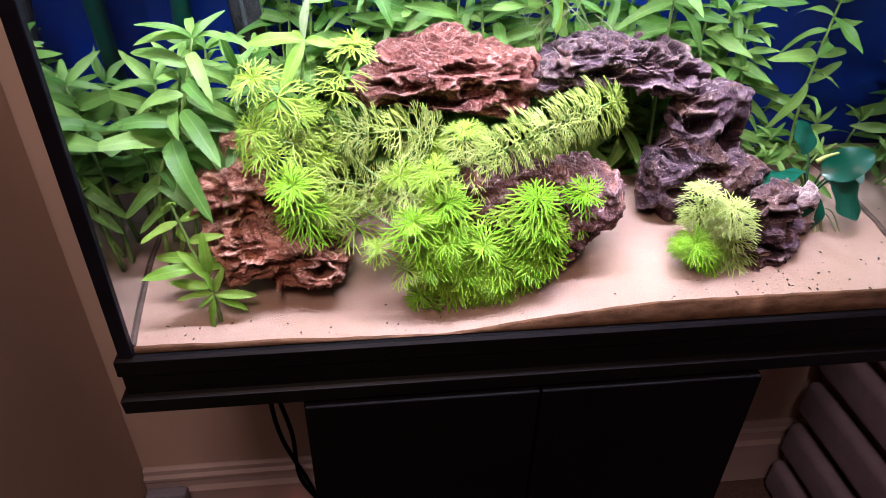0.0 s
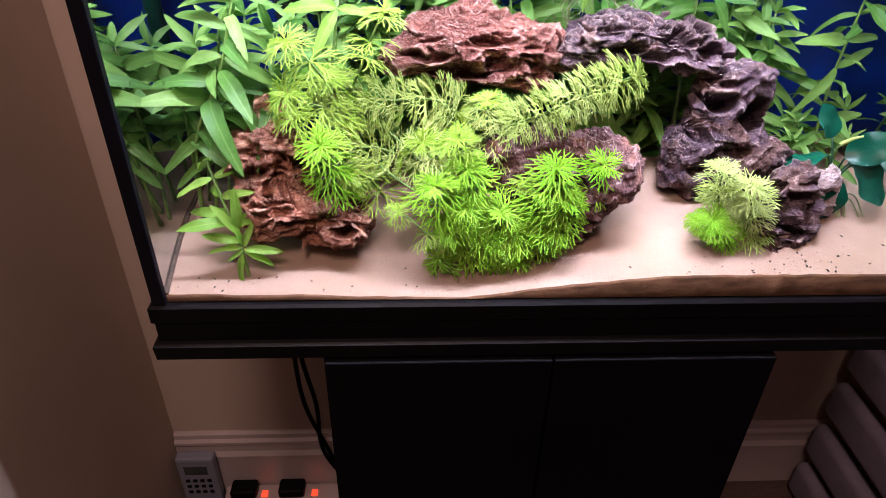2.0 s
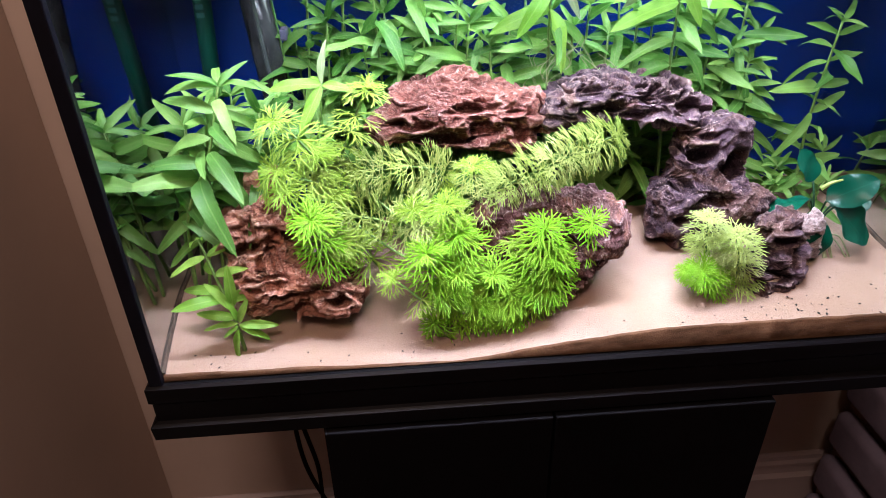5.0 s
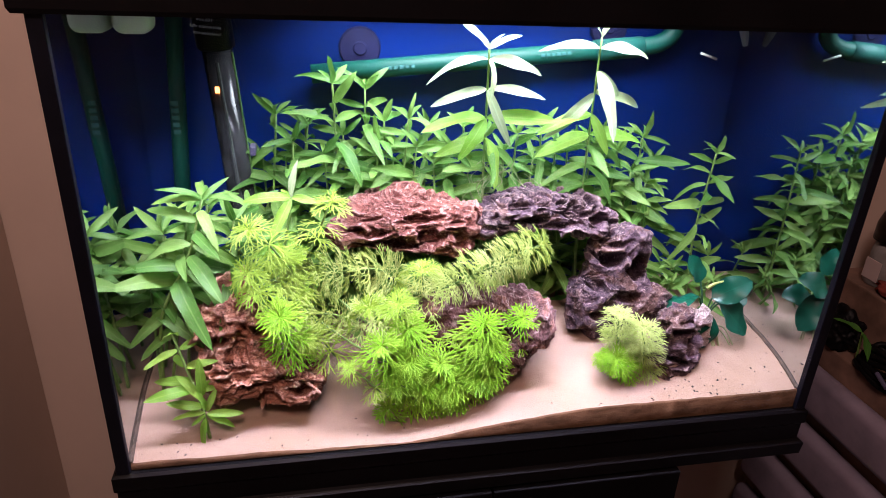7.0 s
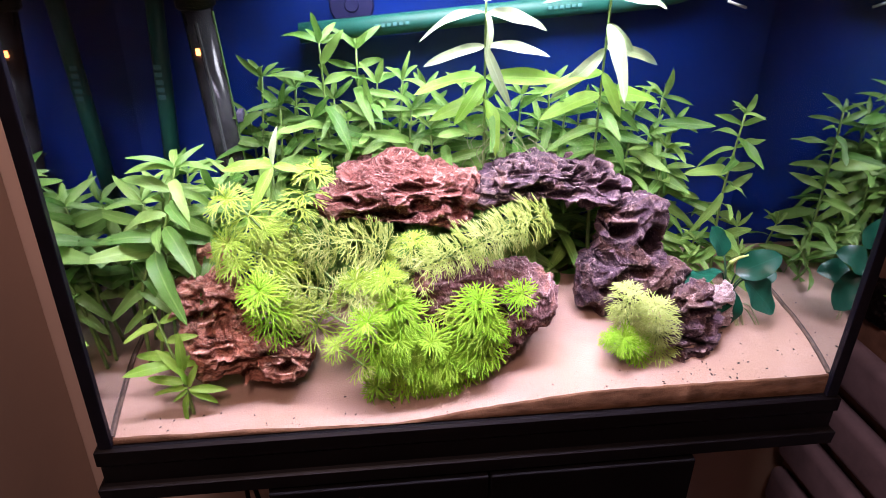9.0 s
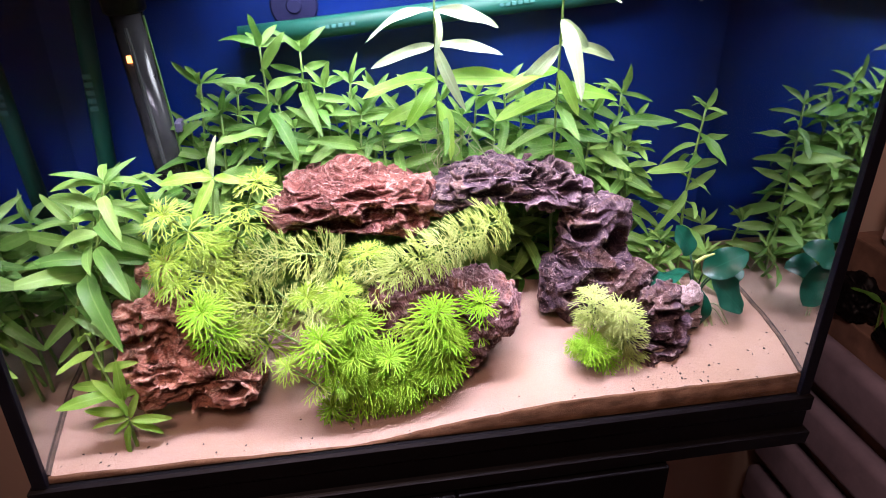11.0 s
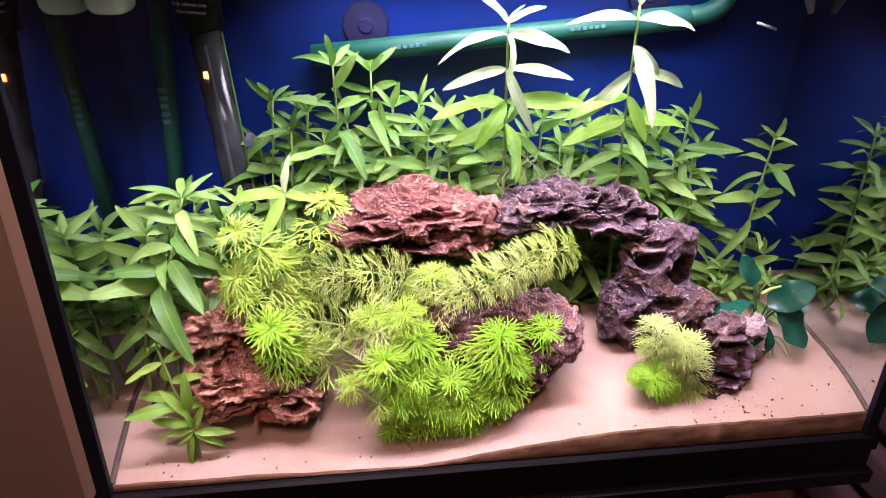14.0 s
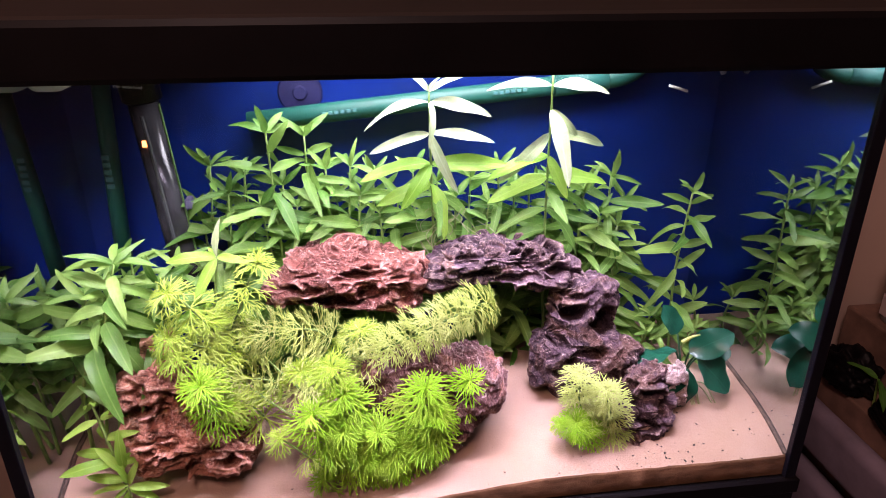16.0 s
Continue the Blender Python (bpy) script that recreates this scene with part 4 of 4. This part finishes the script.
# ---------------------------------------------------------------- feathery plants
def whorl_mesh(name, mat, seed, leaves, cup, droop, thick, forks, fan):
    """A ring of finely forked leaves round the z axis, radius one: every leaf splits in three, then in two, forks times."""
    rng = random.Random(seed)
    verts, faces = [], []
    up = Vector((0, 0, 1))

    def rod(p, q, r0, r1):
        d = (q - p).normalized()
        a = d.cross(up).normalized()
        b = d.cross(a)
        base = len(verts)
        for c, r in ((p, r0), (q, r1)):
            for k in range(4):
                verts.append(c + r * (math.cos(k * 1.5708) * a + 0.55 * math.sin(k * 1.5708) * b))
        for k in range(4):
            faces.append((base + k, base + (k + 1) % 4, base + 4 + (k + 1) % 4, base + 4 + k))
        faces.append((base + 4, base + 5, base + 6, base + 7))

    for j in range(leaves):
        turn = j * math.tau / leaves + rng.gauss(0, 0.14)
        radial, tang = Vector((math.cos(turn), math.sin(turn), 0)), Vector((-math.sin(turn), math.cos(turn), 0))
        size = rng.uniform(0.8, 1.08)
        c0 = cup + rng.gauss(0, 0.12)

        def at(s, t, h):
            a = c0 - droop * s
            return size * (radial * s * math.cos(a) + tang * t + up * (s * math.sin(a) + h))

        def grow(s, t, h, ang, left, r):
            ln = (0.30 if left == forks else 0.74 / forks) * rng.uniform(0.85, 1.12)
            s1, t1, h1 = s + ln * math.cos(ang), t + ln * math.sin(ang), h + rng.gauss(0, 0.03)
            rod(at(s, t, h), at(s1, t1, h1), r, r * (0.75 if left == 0 else 0.9))
            if left:
                for e in ((-1, 0, 1) if left == forks else (-1, 1)):
                    grow(s1, t1, h1, ang + e * fan * (1 if left == forks else 0.95) + rng.gauss(0, 0.07), left - 1, r * 0.88)

        grow(0.0, 0.0, 0.0, 0.0, forks, thick)
    me = bpy.data.meshes.new(name)
    me.from_pydata([tuple(v) for v in verts], [], faces)
    me.update()
    me.materials.append(mat)
    return me


def whorl_set(mat, seed, leaves, cup, droop, thick, forks, fan):
    return [whorl_mesh("whorl", mat, seed + i, leaves, cup, droop, thick, forks, fan) for i in range(3)]


WHORLS = {
    "fresh": whorl_set(M_FEATHER_GREEN, 1, 8, 0.22, 0.40, 0.034, 2, 0.43),
    "yellow": whorl_set(M_FEATHER, 21, 7, 0.22, 0.45, 0.033, 2, 0.47),
    "open": whorl_set(M_FEATHER_PALE, 31, 6, 0.15, 0.4, 0.028, 3, 0.42),
    "pale": whorl_set(M_FEATHER_PALE, 41, 8, 0.5, 0.5, 0.030, 2, 0.46),
}
HEARTS = {
    "fresh": whorl_set(M_FEATHER_GREEN, 51, 7, 0.85, 0.6, 0.044, 2, 0.42),
    "yellow": whorl_set(M_FEATHER, 61, 7, 0.85, 0.6, 0.042, 2, 0.42),
    "open": whorl_set(M_FEATHER, 71, 7, 0.8, 0.5, 0.040, 2, 0.44),
    "pale": whorl_set(M_FEATHER_PALE, 81, 8, 0.9, 0.6, 0.038, 2, 0.42),
}


def feather_plant(path, radius, seed, kind, gap, label, face=None, first=0.0):
    """A feathery stem: path from root to tip, a whorl of leaves every gap metres from the share first on, and a rosette on the tip that turns to face."""
    rng = random.Random(seed)
    pts = smooth_path(path, 10)
    plant = thing("feathery_plant", path[0], label, "aquatic plant", "feathery plants")
    part("stem", tube(pts, 0.0013, 6, 0.8), M_STEM, plant, "", True)
    steps = [(b - a).length for a, b in zip(pts, pts[1:])]
    length = sum(steps)

    def whorl(mesh, at, axis, r):
        axis = (axis + Vector((rng.gauss(0, 0.13), rng.gauss(0, 0.13), rng.gauss(0, 0.13)))).normalized()
        ob = new("whorl", mesh)
        q = Vector((0, 0, 1)).rotation_difference(axis) @ Euler((0, 0, rng.uniform(0, 6))).to_quaternion()
        ob.matrix_basis = Matrix.LocRotScale(at, q, (r, r, r))
        under(ob, plant)

    want, run = first * length, 0.0
    for a, b, seg in zip(pts, pts[1:], steps):
        while seg > 0 and want <= run + seg and want < length - 0.6 * gap:
            d = (b - a).normalized()
            u = want / length
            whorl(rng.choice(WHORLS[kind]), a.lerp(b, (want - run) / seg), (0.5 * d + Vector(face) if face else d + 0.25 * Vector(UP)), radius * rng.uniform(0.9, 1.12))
            want += gap * rng.uniform(0.85, 1.15)
        run += seg
    d = (pts[-1] - pts[-2]).normalized()
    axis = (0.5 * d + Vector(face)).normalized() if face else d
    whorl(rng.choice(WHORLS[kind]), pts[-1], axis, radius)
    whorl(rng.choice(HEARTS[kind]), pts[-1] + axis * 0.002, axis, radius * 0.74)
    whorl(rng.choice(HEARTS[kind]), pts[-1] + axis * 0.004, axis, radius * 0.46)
    return plant


# rosettes tilted up and towards the camera, to fit its view
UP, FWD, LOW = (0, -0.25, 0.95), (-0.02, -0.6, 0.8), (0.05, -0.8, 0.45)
YELLOW = "yellow-green feathery stem plant with fine divided leaves"
FRESH = "vivid green feathery stem plant with dense rosettes"
PALE = "pale yellowish feathery stem plant lit from above"
SIDE = "thin feathery side shoot over open sand"
RIGHTP = "small pale feathery plant before the stone pillar"
RIGHTG = "small green feathery plant before the stone pillar"
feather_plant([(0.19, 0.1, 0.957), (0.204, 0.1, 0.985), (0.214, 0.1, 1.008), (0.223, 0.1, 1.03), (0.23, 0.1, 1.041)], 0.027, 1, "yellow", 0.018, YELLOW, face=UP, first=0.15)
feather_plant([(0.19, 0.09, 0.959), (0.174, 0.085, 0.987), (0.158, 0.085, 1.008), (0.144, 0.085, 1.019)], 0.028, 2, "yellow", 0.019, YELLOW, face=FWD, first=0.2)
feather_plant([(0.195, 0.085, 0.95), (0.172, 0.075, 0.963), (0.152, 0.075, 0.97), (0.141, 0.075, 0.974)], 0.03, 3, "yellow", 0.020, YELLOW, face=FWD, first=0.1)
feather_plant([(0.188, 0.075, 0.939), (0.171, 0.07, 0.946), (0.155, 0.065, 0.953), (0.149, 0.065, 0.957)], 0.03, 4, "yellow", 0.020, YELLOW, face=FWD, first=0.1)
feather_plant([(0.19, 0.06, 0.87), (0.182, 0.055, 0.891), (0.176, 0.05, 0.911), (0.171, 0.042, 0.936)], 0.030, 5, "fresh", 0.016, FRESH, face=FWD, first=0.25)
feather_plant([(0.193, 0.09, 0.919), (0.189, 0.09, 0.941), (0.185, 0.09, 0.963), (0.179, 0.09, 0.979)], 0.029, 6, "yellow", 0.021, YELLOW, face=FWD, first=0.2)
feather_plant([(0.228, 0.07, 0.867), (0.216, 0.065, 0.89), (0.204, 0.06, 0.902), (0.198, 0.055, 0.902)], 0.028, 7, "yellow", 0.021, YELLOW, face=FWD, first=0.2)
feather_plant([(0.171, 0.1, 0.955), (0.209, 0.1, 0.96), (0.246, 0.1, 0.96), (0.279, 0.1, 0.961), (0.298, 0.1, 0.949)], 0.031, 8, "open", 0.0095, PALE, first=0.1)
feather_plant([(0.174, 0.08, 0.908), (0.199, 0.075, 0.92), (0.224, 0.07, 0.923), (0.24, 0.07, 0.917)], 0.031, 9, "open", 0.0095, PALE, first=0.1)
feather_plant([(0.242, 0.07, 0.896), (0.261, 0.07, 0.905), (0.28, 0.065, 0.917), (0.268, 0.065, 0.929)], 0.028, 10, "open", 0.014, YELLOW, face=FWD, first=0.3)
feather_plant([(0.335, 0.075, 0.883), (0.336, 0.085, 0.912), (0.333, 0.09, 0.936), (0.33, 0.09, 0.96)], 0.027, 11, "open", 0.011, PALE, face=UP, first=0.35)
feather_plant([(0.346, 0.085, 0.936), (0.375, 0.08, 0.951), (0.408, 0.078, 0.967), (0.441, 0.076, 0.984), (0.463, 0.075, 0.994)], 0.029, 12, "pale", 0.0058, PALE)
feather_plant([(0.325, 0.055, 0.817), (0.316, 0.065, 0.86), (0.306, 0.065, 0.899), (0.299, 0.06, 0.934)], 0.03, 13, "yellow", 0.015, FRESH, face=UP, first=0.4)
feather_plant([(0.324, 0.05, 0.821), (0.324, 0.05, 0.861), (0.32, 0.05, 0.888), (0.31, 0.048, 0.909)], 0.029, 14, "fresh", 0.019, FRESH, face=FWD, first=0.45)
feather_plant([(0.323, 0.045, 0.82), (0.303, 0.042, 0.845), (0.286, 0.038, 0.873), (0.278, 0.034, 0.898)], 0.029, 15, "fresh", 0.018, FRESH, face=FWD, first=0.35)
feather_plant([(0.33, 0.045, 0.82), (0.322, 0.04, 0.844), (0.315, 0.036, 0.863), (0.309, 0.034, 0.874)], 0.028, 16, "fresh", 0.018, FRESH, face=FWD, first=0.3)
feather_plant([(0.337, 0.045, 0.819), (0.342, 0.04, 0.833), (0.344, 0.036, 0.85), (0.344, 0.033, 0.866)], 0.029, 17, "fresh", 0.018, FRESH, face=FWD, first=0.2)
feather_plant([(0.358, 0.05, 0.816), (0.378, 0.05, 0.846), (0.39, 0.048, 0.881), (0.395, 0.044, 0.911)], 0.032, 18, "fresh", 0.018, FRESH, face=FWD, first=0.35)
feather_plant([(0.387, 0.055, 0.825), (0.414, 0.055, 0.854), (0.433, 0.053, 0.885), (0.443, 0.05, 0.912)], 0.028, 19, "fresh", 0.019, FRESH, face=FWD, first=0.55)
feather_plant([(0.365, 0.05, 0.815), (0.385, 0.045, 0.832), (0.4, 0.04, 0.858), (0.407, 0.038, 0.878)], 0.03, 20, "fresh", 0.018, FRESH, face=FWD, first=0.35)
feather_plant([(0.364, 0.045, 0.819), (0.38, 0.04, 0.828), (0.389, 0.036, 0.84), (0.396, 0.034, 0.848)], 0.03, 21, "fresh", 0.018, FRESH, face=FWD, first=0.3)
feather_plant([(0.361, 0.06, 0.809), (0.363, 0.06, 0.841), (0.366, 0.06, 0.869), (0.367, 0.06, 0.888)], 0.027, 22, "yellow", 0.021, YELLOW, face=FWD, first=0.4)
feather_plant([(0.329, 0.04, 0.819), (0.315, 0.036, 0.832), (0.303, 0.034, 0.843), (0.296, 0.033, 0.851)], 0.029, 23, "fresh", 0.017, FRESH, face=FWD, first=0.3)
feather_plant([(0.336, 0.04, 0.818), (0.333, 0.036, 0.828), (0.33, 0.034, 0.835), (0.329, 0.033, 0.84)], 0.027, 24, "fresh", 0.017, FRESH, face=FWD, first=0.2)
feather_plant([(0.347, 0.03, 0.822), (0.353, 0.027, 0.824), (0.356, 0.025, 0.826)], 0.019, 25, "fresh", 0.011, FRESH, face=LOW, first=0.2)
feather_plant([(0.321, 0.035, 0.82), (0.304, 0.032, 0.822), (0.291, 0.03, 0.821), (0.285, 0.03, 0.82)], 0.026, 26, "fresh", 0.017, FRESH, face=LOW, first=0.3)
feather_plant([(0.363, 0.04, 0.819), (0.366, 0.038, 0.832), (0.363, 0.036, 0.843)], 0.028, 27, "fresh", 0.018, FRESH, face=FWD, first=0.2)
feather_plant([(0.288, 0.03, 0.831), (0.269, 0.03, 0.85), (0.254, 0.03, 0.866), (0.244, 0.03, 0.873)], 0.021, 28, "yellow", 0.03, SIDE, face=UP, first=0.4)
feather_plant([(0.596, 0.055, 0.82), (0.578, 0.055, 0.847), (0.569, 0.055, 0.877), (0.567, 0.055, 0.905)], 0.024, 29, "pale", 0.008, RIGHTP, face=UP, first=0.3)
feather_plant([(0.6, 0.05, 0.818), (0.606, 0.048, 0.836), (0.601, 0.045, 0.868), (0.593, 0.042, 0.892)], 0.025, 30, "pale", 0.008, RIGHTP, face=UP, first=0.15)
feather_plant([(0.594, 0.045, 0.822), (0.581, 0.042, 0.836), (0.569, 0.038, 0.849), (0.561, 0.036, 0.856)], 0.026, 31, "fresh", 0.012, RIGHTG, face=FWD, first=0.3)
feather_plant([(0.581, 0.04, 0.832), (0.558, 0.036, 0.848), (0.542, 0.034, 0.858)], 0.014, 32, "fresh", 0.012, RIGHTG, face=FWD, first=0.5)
for i, path in enumerate(([(0.225, 0.09, 0.94), (0.263, 0.06, 0.916), (0.298, 0.045, 0.884)], [(0.19, 0.08, 0.93), (0.24, 0.055, 0.898), (0.29, 0.035, 0.872)])):
    runner = thing("plant_runner", path[0], "thin pale green runner between feathery plants", "plant stem")
    part("stem", tube(smooth_path(path, 6), 0.0011, 6), M_STEM, runner, "", True)

# ---------------------------------------------------------------- below and beside the tank
for i, dx in enumerate((0.0, 0.010)):
    cable = thing("cable", (0.085 + dx, 0.3, 0.0), "black power cable hanging behind the aquarium", "cable")
    part("wire", tube(smooth_path([(0.060 + dx, 0.30, 0.716), (0.056 + dx, 0.31, 0.45), (0.062 + dx * 2, 0.315, 0.30), (0.095 - dx, 0.318, 0.17), (0.125 + dx, 0.315, 0.06), (0.15, 0.312, 0.006)], 8), 0.004, 8), M_BLACK, cable, "", True)
strip = thing("power_strip", (-0.03, 0.335, 0.0), "white multi-socket power strip with red neon lights", "power strip")
part("housing", box(-0.125, 0.115, 0.31, 0.35, 0.001, 0.032, 0.005), M_TRIM, strip)
for x in (-0.045, 0.055):
    part("switch", box(x - 0.006, x + 0.006, 0.318, 0.332, 0.0315, 0.035, 0.001), M_RED_LED, strip, "lit red switch")
for x in (-0.085, 0.01):
    plug = thing("plug", (x, 0.33, 0.0325), "black mains plug pushed into the power strip", "plug")
    part("plug_body", box(x - 0.026, x + 0.026, 0.312, 0.348, 0.0326, 0.053, 0.006), M_BLACK, plug)
timer = thing("plug_timer", (-0.168, 0.335, 0.0), "grey-lilac digital plug timer with small buttons", "timer")
part("case", box(-0.205, -0.131, 0.325, 0.349, 0.002, 0.142, 0.006), M_LILAC, timer)
part("display", box(-0.190, -0.146, 0.3235, 0.3262, 0.100, 0.122), M_SCREEN, timer, "dark grey display")
for r in range(3):
    for c in range(4):
        x, z = -0.192 + c * 0.0138, 0.078 - r * 0.017
        part("button", box(x, x + 0.008, 0.322, 0.3256, z, z + 0.006, 0.001), M_BLACK, timer, "small dark button")

drawers = thing("drawer_unit", (1.3, 0.0, 0.0), "dark drawer unit with rounded drawer fronts", "drawer unit")
part("carcass", box(1.075, 1.65, -0.42, 0.345, 0.0, 0.70, 0.003), M_DARK_WOOD, drawers)
for k in range(6):
    z = 0.012 + 0.114 * k
    part("drawer_front", box(1.040, 1.075, -0.41, 0.335, z, z + 0.084, 0.0168, 5), M_DRAWER, drawers, "", True)
crate = thing("wooden_box", (1.35, 0.0, 0.70), "dark brown wooden box on the drawer unit", "box")
part("box_body", box(1.125, 1.64, -0.40, 0.34, 0.7005, 0.803, 0.004), M_DARK_WOOD, crate)
dome = thing("bottle", (1.165, 0.275, 0.804), "clear bottle with a dark dome cap and label", "bottle")
part("bottle_body", spun([(0.024, 0), (0.026, 0.004), (0.026, 0.06), (0.021, 0.08)], (1.165, 0.275, 0.8035)), M_GREY, dome, "", True)
part("cap", spun([(0.030, 0), (0.030, 0.028), (0.025, 0.046), (0.012, 0.054), (0.002, 0.055)], (1.165, 0.275, 0.8835)), M_BROWN_DOME, dome, "", True)
part("label", box(1.1375, 1.139, 0.256, 0.288, 0.815, 0.850), M_TRIM, dome, "pale label")


def rumpled(name, centre, radii, mat, seed, parent):
    dirs, faces = unit_ball(5)
    out = []
    for d in dirs:
        v = Vector(d)
        k = 1 + 0.28 * noise.noise(v * 2.6 + Vector((seed, 0, 0))) + 0.12 * noise.noise(v * 7 + Vector((0, seed, 0)))
        out.append(Vector(centre) + Vector((v.x * radii[0], v.y * radii[1], max(-0.55, v.z) * radii[2])) * k)
    return under(py_object(name, out, faces, mat, True), parent)


cloth = thing("red_cloth", (1.17, 0.21, 0.804), "crumpled dark red cloth lying on the box", "cloth")
rumpled("fold", (1.175, 0.205, 0.812), (0.045, 0.07, 0.014), M_RED, 3, cloth)
bowl = thing("bowl", (1.18, 0.115, 0.804), "pale grey bowl standing on the wooden box", "bowl")
part("shell", spun([(0.018, 0), (0.034, 0.012), (0.042, 0.036), (0.040, 0.036), (0.030, 0.013), (0.004, 0.006)], (1.18, 0.115, 0.8035)), M_GREY, bowl, "", True)
bag = thing("black_pouch", (1.095, 0.27, 0.70), "black rounded pouch lying on the drawer unit", "pouch")
rumpled("pouch_body", (1.092, 0.262, 0.728), (0.032, 0.05, 0.040), M_BLACK, 5, bag)
heap = thing("coiled_cable", (1.09, 0.14, 0.70), "tangled dark cable heap with a white plug", "cable")
for k in range(6):
    r = 0.036 - 0.003 * k
    part("loop", tube([(1.094 + 0.75 * r * math.cos(a), 0.145 + 1.5 * r * math.sin(a), 0.7055 + 0.008 * k + 0.004 * math.sin(3 * a + k)) for a in np.linspace(0, math.tau, 28)], 0.0046, 8), M_BLACK, heap, "", True)
part("white_plug", tube([(1.066, 0.135, 0.722), (1.058, 0.105, 0.716)], 0.0035, 10), M_CLIP, heap, "white connector")
sprig = thing("leaf_sprig", (1.09, 0.2, 0.70), "olive green artificial leaf sprig among the clutter", "plant")
for tip, ln in (((1.07, 0.16, 0.745), 0.055), ((1.06, 0.245, 0.775), 0.05), ((1.06, 0.12, 0.735), 0.04)):
    add_leaf(sprig, LEAVES_DEEP, (1.085, 0.20, 0.755), Vector(tip) - Vector((1.085, 0.20, 0.755)), ln, random.Random(3))
part("twig", tube([(1.09, 0.20, 0.7005), (1.085, 0.20, 0.755)], 0.002, 6), M_STEM, sprig)
